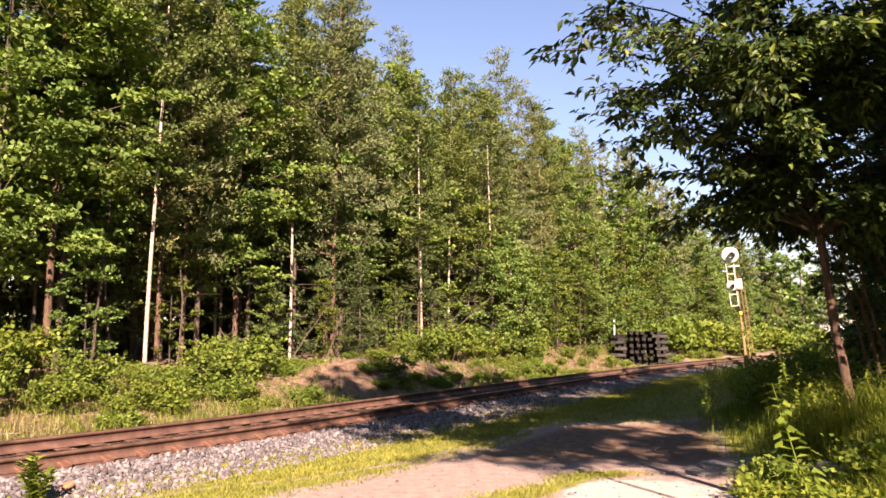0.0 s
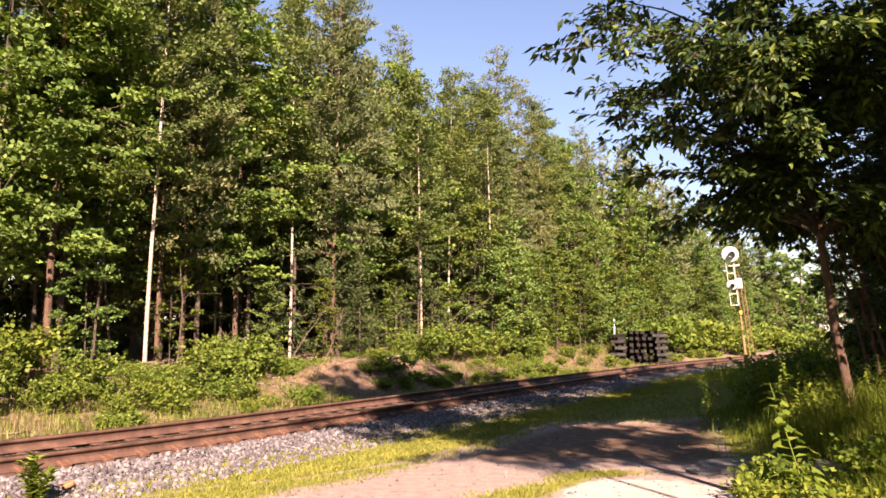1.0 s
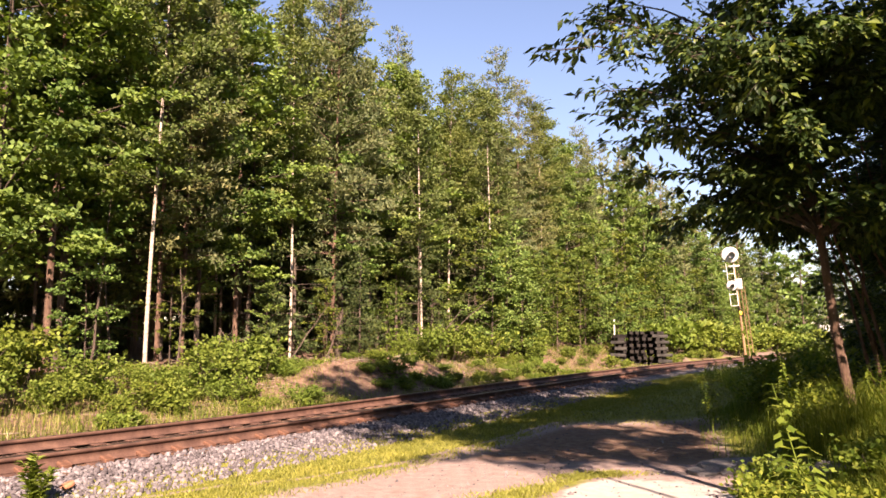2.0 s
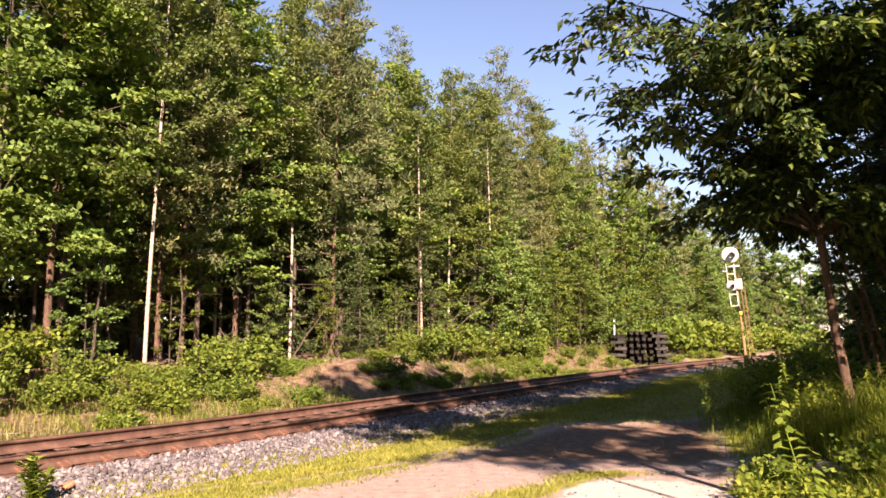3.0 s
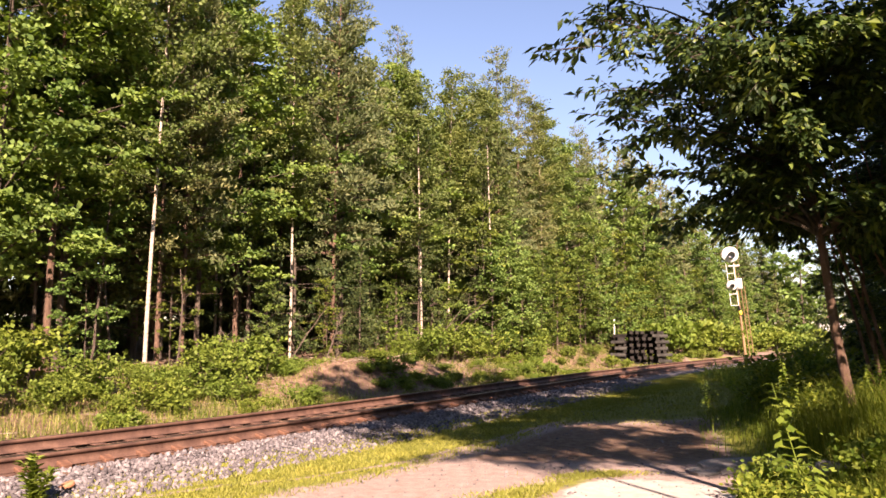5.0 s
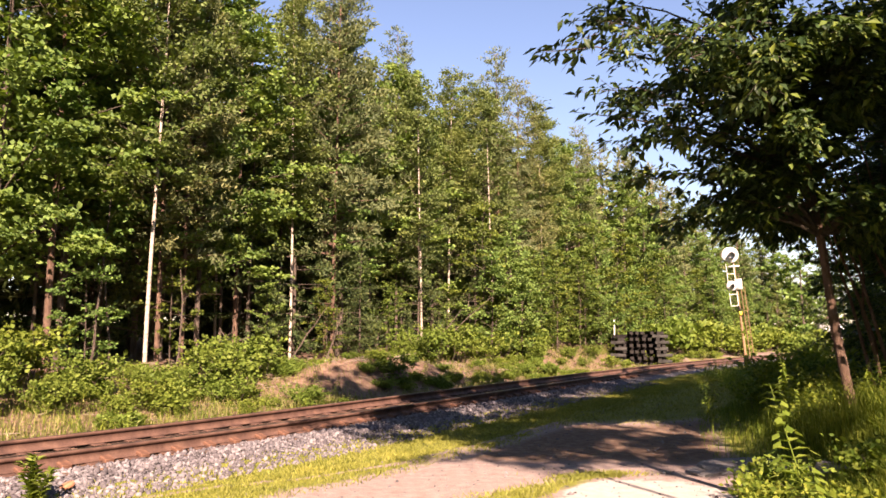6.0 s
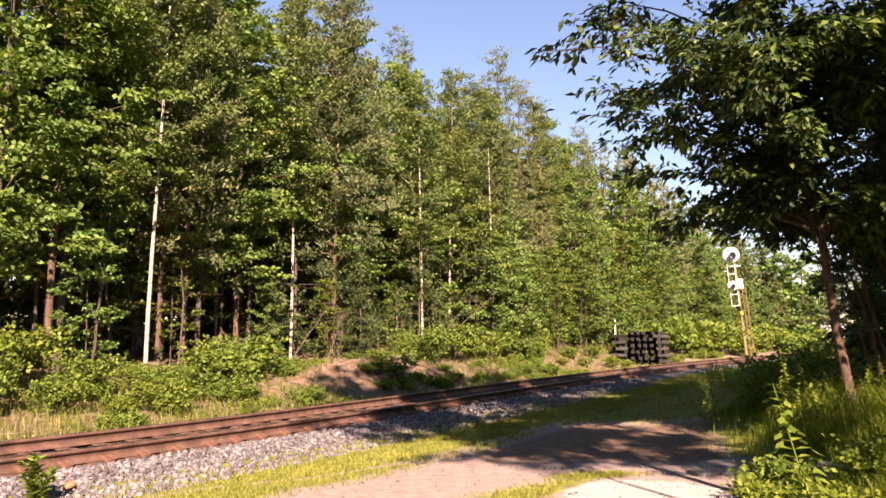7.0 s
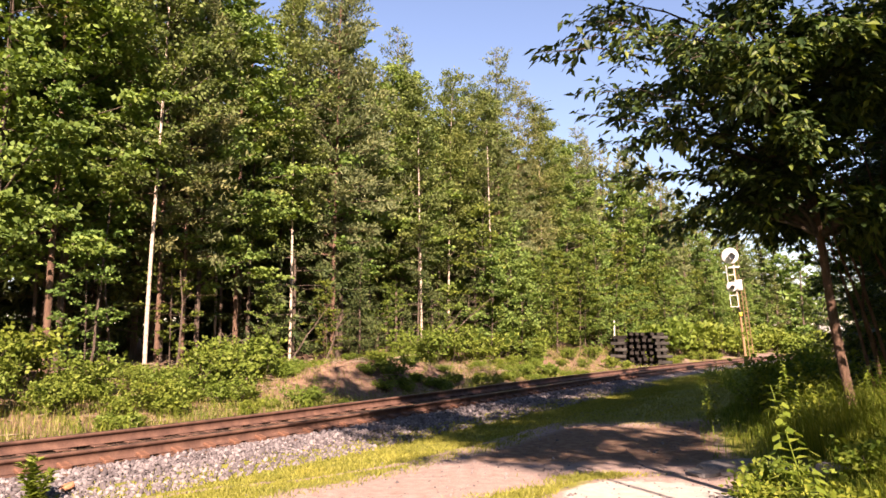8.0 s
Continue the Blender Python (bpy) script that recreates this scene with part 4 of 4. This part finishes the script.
def side_trees():
    kinds = [Kind(broadleaf(120 + k, 8.5 + k, 0.7, 2.7, 26, 12, 18, 0.17, 0.1, BARK, SHADE_LEAF, "thicket_tree", "dense broadleaf tree in the roadside thicket, leaves coloured dark for shade", 0.07, reach=0.5, flat=0.45)) for k in range(2)]
    spots = [(8.9, 12.0, 1.15), (7.7, 9.2, 1.1), (11.2, 14.5, 1.35), (13.2, 17.5, 1.4), (7.9, 10.8, 0.8), (9.9, 13.2, 0.85), (7.9, 6.4, 0.6), (9.6, 10.0, 1.3), (15.8, 21.0, 1.4), (12.5, 13.0, 1.4), (18.2, 26.0, 1.2), (7.4, 11.4, 0.56), (8.4, 12.8, 0.62), (9.4, 14.2, 0.66), (7.2, 10.2, 0.5), (10.4, 16.0, 0.7), (11.6, 18.4, 0.7), (6.8, 9.0, 0.4), (17.0, 19.0, 1.3), (21.5, 32.0, 1.1), (11.2, 18.6, 0.36), (12.4, 20.6, 0.36), (13.5, 22.6, 0.4), (12.9, 21.4, 0.34), (10.7, 17.2, 0.33), (17.0, 31.2, 0.58), (18.6, 33.0, 0.62)]
    for k, (x, y, size) in enumerate(spots):
        m = Matrix.Translation((x, y, float(height(x, y)) - 0.05)) @ Matrix.Rotation(k * 1.9, 4, "Z") @ Matrix.Scale(size, 4)
        kinds[k % 2].put(m)
    # unseen woods added behind the camera and along the line, cutting the sky's light
    for k in range(26):
        x, y = -34 + k * 2.7, -15.5 - 2.5 * math.sin(k * 2.1)
        light_trees[k % 2].put(Matrix.Translation((x, y, -0.05)) @ Matrix.Rotation(k * 1.7, 4, "Z") @ Matrix.Scale(0.84 + 0.05 * math.sin(k * 3.3), 4), "unseen green broadleaf tree added to block sky light")
    for k in range(9):
        light_trees[k % 2].put(Matrix.Translation((15.5 + 1.5 * math.sin(k * 2.7), -9 + k * 2.8, -0.05)) @ Matrix.Rotation(k * 1.7, 4, "Z") @ Matrix.Scale(1.0, 4), "unseen green broadleaf tree added to block sky light")
    for k in range(11):
        light_trees[k % 2].put(Matrix.Translation((-15.0 + 1.2 * math.sin(k * 2.3), -17 + k * 2.3, -0.05)) @ Matrix.Rotation(k * 1.7, 4, "Z") @ Matrix.Scale(1.0, 4), "unseen green broadleaf tree added beside the line to block sky light")
    for k in range(14):
        light_trees[k % 2].put(place(None, 6.5 - 2.6 * k, 18.5 + 1.6 * math.sin(k * 2.3), k * 1.3, 0.95), "green broadleaf tree at the wood's edge")
    for k, (x, y) in enumerate([(36.5, 86), (39.5, 84), (42.5, 88), (46, 85), (49.5, 83), (53, 86), (57, 82), (61, 80), (41, 93), (48, 92), (55, 91), (33, 92), (40.5, 80), (43.5, 81), (45.0, 89), (38.0, 90), (51.5, 79)]):
        light_trees[k % 2].put(Matrix.Translation((x, y, -0.1)) @ Matrix.Rotation(k * 1.7, 4, "Z") @ Matrix.Scale(0.68 + 0.05 * math.sin(k * 3.3) + (0.22 if x < 40.6 else 0.0), 4), "low green tree beyond the bend")
    for k, (x, y, size) in enumerate([(34.0, 64, 1.4), (36.5, 66, 1.2), (38.6, 68, 1.5), (36.0, 70, 2.4), (42.2, 66, 1.7), (44.5, 68, 2.4), (31.5, 62, 1.6), (33.0, 66, 2.0), (35.0, 60, 1.8), (37.5, 61, 2.3), (39.5, 63, 2.5)]):
        far_shrubs[0].put(Matrix.Translation((x, y, -0.1)) @ Matrix.Rotation(k * 1.7, 4, "Z") @ Matrix.Scale(size, 4))
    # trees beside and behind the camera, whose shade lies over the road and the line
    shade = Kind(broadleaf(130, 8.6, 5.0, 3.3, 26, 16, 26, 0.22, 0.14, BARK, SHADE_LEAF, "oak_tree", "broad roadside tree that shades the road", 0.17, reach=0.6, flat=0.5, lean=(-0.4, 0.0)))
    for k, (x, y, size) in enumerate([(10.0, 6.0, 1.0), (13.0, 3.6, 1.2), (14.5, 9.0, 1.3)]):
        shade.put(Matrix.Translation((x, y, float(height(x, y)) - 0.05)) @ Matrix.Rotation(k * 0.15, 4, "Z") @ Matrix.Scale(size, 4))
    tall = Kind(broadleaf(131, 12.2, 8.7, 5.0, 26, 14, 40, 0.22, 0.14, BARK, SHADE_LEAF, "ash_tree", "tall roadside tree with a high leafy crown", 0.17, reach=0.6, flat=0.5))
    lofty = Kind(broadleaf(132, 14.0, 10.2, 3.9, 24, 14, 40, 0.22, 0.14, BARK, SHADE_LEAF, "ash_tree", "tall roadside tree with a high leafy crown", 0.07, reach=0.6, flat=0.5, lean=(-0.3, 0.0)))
    lofty.put(Matrix.Translation((7.0, 4.2, -0.05)))
    lofty.put(Matrix.Translation((3.9, 5.5, float(height(3.9, 5.5)) - 0.05)) @ Matrix.Rotation(1.2, 4, "Z"))
    lofty.put(Matrix.Translation((4.85, 1.25, -0.05)) @ Matrix.Scale(0.68, 4))
    lofty.put(Matrix.Translation((7.7, -2.0, -0.05)) @ Matrix.Rotation(0.1, 4, "Z") @ Matrix.Scale(0.76, 4))
    tall.put(Matrix.Translation((6.4, 9.0, float(height(6.4, 9.0)) - 0.05)))


side_trees()


# ---- signal, tie stack, shed ----
def signal_mast(s=66.8, d=11.6):
    at = on_ground(s, d)
    ob = thing("railway_signal", "two-headed railway signal on a rusty mast", "signal", at=Matrix.Translation(at) @ Euler((0, radians(-4.5), 0)).to_matrix().to_4x4())
    g = Geo()
    turned(g, [(0.16, -0.1), (0.16, 0.35), (0.11, 0.42), (0.1, 5.2), (0.085, 9.3), (0.0, 9.32)], None, 12)
    part("mast", g, MAST, ob, "rust and ochre painted mast", smooth=True)
    for x in (0.42, 0.75):
        g = Geo()
        tube(g, [(x, 0.1, 0), (x * 0.95, 0.1, 6.2)], [0.035, 0.035], 6)
        part("ladder_rail", g, MAST, ob)
    rung = Geo()
    tube(rung, [(0.42, 0.1, 0), (0.74, 0.1, 0)], [0.016, 0.016], 5)
    me = rung.mesh("rung", MAST)
    for k in range(17):
        part("rung", me, None, ob).location = (0, 0, 0.5 + k * 0.33)
    # the service cage
    for x in (-0.75, -0.1):
        g = Geo()
        tube(g, [(x, -0.15, 4.6), (x, -0.15, 8.3)], [0.03, 0.03], 6)
        part("cage_post", g, ALU, ob, "pale metal upright")
    for z in (4.6, 5.6, 6.5, 7.4):
        g = Geo()
        tube(g, [(-0.75, -0.15, z), (-0.1, -0.15, z)], [0.03, 0.03], 6)
        part("cage_bar", g, ALU, ob, "pale metal crossbar")
    g = Geo()
    tube(g, [(-0.1, -0.15, 4.6), (0.12, -0.1, 3.6)], [0.05, 0.06], 6)
    part("bracket", g, BLACK, ob)
    g = Geo()
    box(g, (-0.11, -0.2, 3.75), (0.1, -0.08, 4.1))
    part("plate", g, YELLOW, ob, "small yellow plate")

    def head(x, z, r, big):
        face = Euler((radians(90), 0, radians(-22))).to_matrix().to_4x4()
        m = Matrix.Translation((x, -0.3, z)) @ face
        g = Geo()
        turned(g, [(0.0, -0.1), (r * 0.94, -0.1), (r, -0.06), (r, 0.0), (r * 0.9, 0.05), (0.0, 0.08)], m, 24)
        disc = part("signal_head", g, WHITE, ob, "white round signal head", smooth=True)
        g = Geo()
        turned(g, [(r * 0.42, 0.02), (r * 0.42, 0.5), (r * 0.38, 0.5), (r * 0.38, 0.02)], m @ Matrix.Translation((r * 0.2, -r * 0.1, 0)), 18)
        part("hood", g, BLACK, disc, "black lamp hood")
        g = Geo()
        box(g, (-r * 0.35, -r * 0.9, -0.45), (r * 0.45, -r * 0.15, -0.1), m)
        part("lamp_case", g, BLACK if big else WHITE, disc)

    head(-0.35, 9.05, 0.7, True)
    head(-0.55, 6.35, 0.43, False)
    g = Geo()
    box(g, (-0.15, -0.3, 6.0), (0.4, 0.1, 6.9))
    part("relay_box", g, ALU, ob, "grey weathered box on the mast")
    g = Geo()
    box(g, (-0.5, -0.1, 8.0), (0.45, 0.1, 8.12))
    part("arm", g, ALU, ob)
    return ob


signal_mast()


def tie_stack(s=45.6, d=12.9):
    at = on_ground(s, d)
    ob = thing("tie_stack", "crib stack of dark creosoted railway ties", "timber stack", at=Matrix.Translation(at) @ Matrix.Rotation(radians(-10), 4, "Z"))
    long_tie = [bevelled("tie", (3.1, 0.23, 0.19), CREOSOTE, 0.012, 0.008, 40 + k) for k in range(2)]
    short_tie = [bevelled("tie", (0.23, 2.4, 0.19), CREOSOTE, 0.012, 0.008, 50 + k) for k in range(2)]
    for me in short_tie:
        me.materials.append(TIE_END)
        for p in me.polygons:
            if abs(p.normal.y) > 0.9:
                p.material_index = 1
    face_tie = [bevelled("tie", (0.95 - 0.1 * k, 0.23, 0.19), TIE_FACE, 0.015, 0.012, 60 + k) for k in range(3)]
    r = random.Random(3)
    for layer in range(11):
        z = 0.08 + layer * 0.195
        if layer % 2:
            # pale faces at the two ends of the crib
            for x, top in ((-1.35, 8), (1.3, 11)):
                if layer < top:
                    part("tie", face_tie[layer % 3], None, ob, "weathered grey tie").matrix_basis = pose(x + r.uniform(-0.14, 0.14), -1.0 + r.uniform(-0.1, 0.1), z, r.uniform(-3, 3), r.uniform(-2.5, 2.5), r.uniform(-5, 5))
            for k, y in enumerate((-0.35, 0.35, 1.0)):
                part("tie", long_tie[k % 2], None, ob).matrix_basis = pose(r.uniform(-0.15, 0.15), y, z, 0, 0, r.uniform(-2, 2))
        else:
            for k, x in enumerate((-1.3, -1.0, -0.55, -0.2, 0.2, 0.6, 1.05, 1.4)):
                if layer < 9 or k > 1:
                    part("tie", short_tie[k % 2], None, ob).matrix_basis = pose(x + r.uniform(-0.06, 0.06), 0.2 + r.uniform(-0.15, 0.15), z, 0, 0, r.uniform(-3, 3))


tie_stack()


def marker_post(s=45.6, d=12.9):
    at = on_ground(s, d) + Vector((-1.35, 0.9, 0))
    at.z = float(height(at.x, at.y))
    ob = thing("marker_post", "weathered white post beside the tie stack", "post", at=Matrix.Translation(at))
    g = Geo()
    turned(g, [(0.045, -0.2), (0.045, 2.3), (0.035, 2.34), (0.0, 2.35)], None, 10)
    part("post", g, ALU, ob, smooth=True)
    g = Geo()
    turned(g, [(0.055, 2.05), (0.055, 2.2)], None, 10)
    part("band", g, BLACK, ob, "dark band")


marker_post()


# ---- small things ----
def rock_mesh(seed, size, mat=None):
    rng = np.random.default_rng(seed)
    bm = bmesh.new()
    bmesh.ops.create_icosphere(bm, subdivisions=3, radius=0.5)
    off = Vector(rng.uniform(0, 50, 3))
    for v in bm.verts:
        n = noise.noise(v.co * 2.2 + off) * 0.22 + noise.noise(v.co * 6 + off) * 0.06
        c = v.co * (1 + n)
        c.z = max(min(c.z, 0.16 + 0.03 * noise.noise(v.co * 5 + off)), -0.3)
        v.co = Vector((c.x * size[0], c.y * size[1], c.z * size[2]))
    me = bpy.data.meshes.new("rock")
    bm.to_mesh(me)
    bm.free()
    me.materials.append(mat or ROCK)
    return me


for k, (x, y, size, turn, lab) in enumerate([(3.85, 9.35, (1.4, 0.75, 0.36), 0.2, "flat grey rock slab at the road's edge"), (3.25, 9.1, (0.6, 0.4, 0.2), 1.0, "low grey rock at the road's edge"),
                                             (4.15, 8.5, (0.38, 0.3, 0.3), 0.5, "pinkish rock among the verge weeds"), (4.45, 8.3, (0.42, 0.3, 0.32), 2.0, "pinkish rock among the verge weeds")]):
    ob = tagged(new("rock", rock_mesh(200 + k, size)), lab, "rock", "rocks of the verge")
    ob.matrix_basis = Matrix.Translation((x, y, float(height(x, y)) + size[2] * 0.06)) @ Matrix.Rotation(turn, 4, "Z")


def ballast_sapling():
    """A small leafy seedling growing out of the stones."""
    x, y = -4.02, 7.2
    rng = np.random.default_rng(77)
    ob = thing("seedling", "small leafy green seedling growing in the ballast", "plant", at=Matrix.Translation((x, y, float(height(x, y)))))
    g, gl = Geo(), Geo()
    for k in range(7):
        pts = limb_path(rng, np.array([0, 0, -0.03]), k * 1.3, 1.25 + 0.06 * k, 0.36 + 0.03 * k, 0.05)
        tube(g, pts, np.linspace(0.006, 0.002, len(pts)), 4)
        for f in np.linspace(0.1, 1, 12):
            p = pts[0] + (pts[-1] - pts[0]) * f
            az = rng.uniform(0, 6.28, 4)
            way = np.stack([np.cos(az), np.sin(az), np.full(4, 0.35)], -1)
            leaves(gl, np.repeat(p[None], 4, 0), way, rng.normal(0, 0.3, (4, 3)) + [0, 0, 1], rng.uniform(0.08, 0.13, 4), rng.uniform(0.035, 0.05, 4))
    part("stem", g, WEED, ob, kind="stuff")
    part("foliage", gl, SHRUB, ob)
    SWAYING.append(ob)


ballast_sapling()

RED_CLAY = rough_material("orange_clay", [(0.3, (0.204, 0.082, 0.041)), (0.7, (0.34, 0.163, 0.088))], 8, (1, 1, 1), 0.9, 0.5, 0.01)
ob = tagged(new("brick_fragment", rock_mesh(230, (0.17, 0.1, 0.12), RED_CLAY)), "orange brick fragment lying on the stones", "brick")
ob.matrix_basis = Matrix.Translation((-4.02, 7.81, float(height(-4.02, 7.81)) + 0.06)) @ Euler((0.2, -0.4, 0.4)).to_matrix().to_4x4()
ob = tagged(new("brick_fragment", rock_mesh(231, (0.34, 0.16, 0.16), RED_CLAY)), "orange brick fragment lying beside the far rail", "brick")
x, y = plan(6.6, NEAR_RAIL + GAUGE + 0.45)
ob.matrix_basis = Matrix.Translation((float(x), float(y), 0.16)) @ Matrix.Rotation(1.1, 4, "Z")


def dead_stems():
    """Leaning dead stems and fallen limbs in the wood and in the thicket."""
    r = np.random.default_rng(55)
    rows = [(26.0, 16.2, 3.2, 0.9, 0.3), (27.0, 16.6, 4.4, 0.75, 0.5), (16.0, 16.0, 2.0, 0.8, 2.4), (20.0, 16.4, 2.4, 1.2, 1.0), (30.5, 16.0, 3.6, 1.2, 2.2), (13.9, 16.8, 3.2, 1.4, 1.0), (18.6, 17.0, 2.6, 1.0, 0.2), (11.0, 16.5, 5.0, 1.5, 0.5), (12.0, 17.2, 4.2, 1.45, 2.0)]
    for s, d, ln, rise, az in rows:
        g = Geo()
        pts = limb_path(r, np.array([0, 0, -0.1]), az, rise, ln, 0.04, 7)
        pts[1:-1] += r.normal(0, 0.03, (5, 3))
        tube(g, pts, np.linspace(0.04, 0.012, 7), 6)
        for k in (3, 4, 5):
            q = limb_path(r, pts[k], r.uniform(0, 6.28), 0.6, 0.5, 0.0, 4)
            tube(g, q, np.linspace(0.012, 0.004, 4), 4)
        ob = tagged(new("dead_sapling", g.mesh("dead_sapling", BARK, True)), "thin bare dead sapling leaning at the wood's edge", "dead tree", "dead saplings")
        ob.location = on_ground(s, d)
    for k in range(16):
        x, y = r.uniform(6.2, 7.6), r.uniform(9.2, 10.8)
        g = Geo()
        pts = limb_path(r, np.array([0, 0, -0.05]), r.uniform(0, 6.28), r.uniform(1.25, 1.5), r.uniform(4.0, 5.6), 0.05, 8)
        pts[1:] += np.cumsum(r.normal(0, 0.035, (7, 3)), 0)
        tube(g, pts, np.linspace(0.032, 0.008, 8), 5)
        for q in (4, 5, 6):
            w = limb_path(r, pts[q], r.uniform(0, 6.28), r.uniform(-0.3, 0.6), r.uniform(0.5, 1.1), 0.1, 4)
            tube(g, w, np.linspace(0.01, 0.004, 4), 4)
        ob = tagged(new("bare_stem", g.mesh("bare_stem", PINE_BARK, True)), "thin reddish bare stem in the roadside thicket", "stem", "thicket stems")
        ob.location = (x, y, float(height(x, y)))


dead_stems()


def far_shed():
    """A small white-sided shed far along the line."""
    ob = thing("shed", "small white-sided hut with a rusty gable roof", "shed", at=Matrix.Translation((41.4, 76.0, 0)) @ Matrix.Rotation(radians(-20), 4, "Z"))
    g = Geo()
    box(g, (-1.2, -1.2, -0.1), (1.2, 1.2, 3.3))
    g.add([(-1.2, -1.2, 3.3), (1.2, -1.2, 3.3), (0, -1.2, 4.1), (-1.2, 1.2, 3.3), (1.2, 1.2, 3.3), (0, 1.2, 4.1)], [(0, 1, 2), (5, 4, 3)])
    part("wall", g, WHITE, ob)
    for sx in (-1, 1):
        g = Geo()
        a = math.atan2(0.8, 1.2)
        box(g, (-0.06, -1.4, -0.04), (1.65, 1.4, 0.05), Matrix.Translation((0, 0, 4.14)) @ Matrix.Rotation(a if sx > 0 else math.pi - a, 4, "Y"))
        part("roof_slope", g, RUST, ob, "rusty metal roof")
    g = Geo()
    box(g, (-0.9, -1.25, 1.6), (-0.2, -1.18, 2.3))
    part("window", g, BLACK, ob, "dark window")
    g = Geo()
    box(g, (0.1, -1.25, 0), (0.95, -1.18, 2.05))
    part("door", g, ALU, ob, "grey door")


far_shed()


def dead_twigs():
    """Broken sticks and dry brush lying on the bank and along the edge of the wood."""
    r = np.random.default_rng(61)
    g = Geo()
    for k in range(620):
        s = r.uniform(6, 32)
        d = r.normal(14.8, 0.8) if k % 2 else r.uniform(12.5, 18.5)
        x, y = plan(s, d)
        at = np.array([float(x), float(y), float(height(x, y)) + 0.02])
        pts = limb_path(r, at, r.uniform(0, 6.28), r.uniform(-0.03, 0.3), r.uniform(0.25, 0.95), 0.1, 4)
        tube(g, pts, np.linspace(0.013, 0.005, 4), 4)
    tagged(new("dead_brush", g.mesh("dead_brush", DEAD)), "pale dead sticks and brush on the bank", "brush", kind="stuff")


DEAD = rough_material("dead_wood", [(0.3, (0.136, 0.102, 0.075)), (0.7, (0.313, 0.252, 0.19))], 6, (1, 1, 1), 0.9, 0.4, 0.004)
dead_twigs()


def pebbles():
    """Loose grit and pebbles on the dirt road."""
    r = np.random.default_rng(71)
    n = 2600
    y = r.uniform(5.5, 19, n)
    x = r.uniform(-4.5, 3.6, n) + 0.28 * (y - 8)
    d = sd(x, y)[1]
    keep = (d < 5.6) & (x - 0.22 * y < 1.8)
    x, y = x[keep], y[keep]
    n = len(x)
    size = r.uniform(0.006, 0.018, (n, 1, 1)) * np.where(r.random((n, 1, 1)) < 0.06, 2.2, 1.0)
    unit_v = np.array([(1, 0, 0), (0, 1, 0), (-1, 0, 0), (0, -1, 0), (0, 0, 0.8), (0, 0, -0.8)], float)
    a = r.uniform(0, 6.28, n)
    spin = np.stack([np.stack([np.cos(a), -np.sin(a), 0 * a], -1), np.stack([np.sin(a), np.cos(a), 0 * a], -1), np.stack([0 * a, 0 * a, 1 + 0 * a], -1)], 1)
    v = np.einsum("nij,kj->nki", spin, unit_v) * size * r.uniform(0.7, 1.3, (n, 6, 1)) + np.stack([x, y, height(x, y) + 0.003], -1)[:, None]
    i = np.arange(n)[:, None, None] * 6
    f = np.array([(0, 1, 4), (1, 2, 4), (2, 3, 4), (3, 0, 4), (1, 0, 5), (2, 1, 5), (3, 2, 5), (0, 3, 5)])
    g = Geo()
    g.add(v, (i + f[None]).reshape(-1, 3))
    tagged(new("road_grit", g.mesh("road_grit", LOOSE)), "grey grit and pebbles on the dirt road", "gravel", kind="stuff")


pebbles()


# ---- what moves ----
def motions():
    r = random.Random(21)

    def sway(ob, tilt, period, phase, drift=0.0):
        rest = ob.matrix_basis.copy()
        rows = []
        for k in range(17):
            t = k * 0.5
            a = tilt * (math.sin(2 * math.pi * t / period + phase) + 0.4 * math.sin(2 * math.pi * t / (period * 0.43) + 2 * phase)) + drift * float(step(t, 3.8, 6.0))
            b = tilt * 0.6 * math.cos(2 * math.pi * t / (period * 1.2) + phase)
            rows.append((t, rest @ pose(0, 0, 0, b, a, 0)))
        walk(ob, rows)

    for tree in CROWNS:
        for ob in tree.children:
            if ob.name.startswith("crown"):
                sway(ob, 0.16, r.uniform(2.6, 4.4), r.uniform(0, 6.28), -0.2)
    for ob in BOUGHS:
        sway(ob, 0.14, r.uniform(2.0, 3.4), r.uniform(0, 6.28))
    for ob in SWAYING:
        sway(ob, 0.35, r.uniform(1.8, 3.0), r.uniform(0, 6.28))


motions()
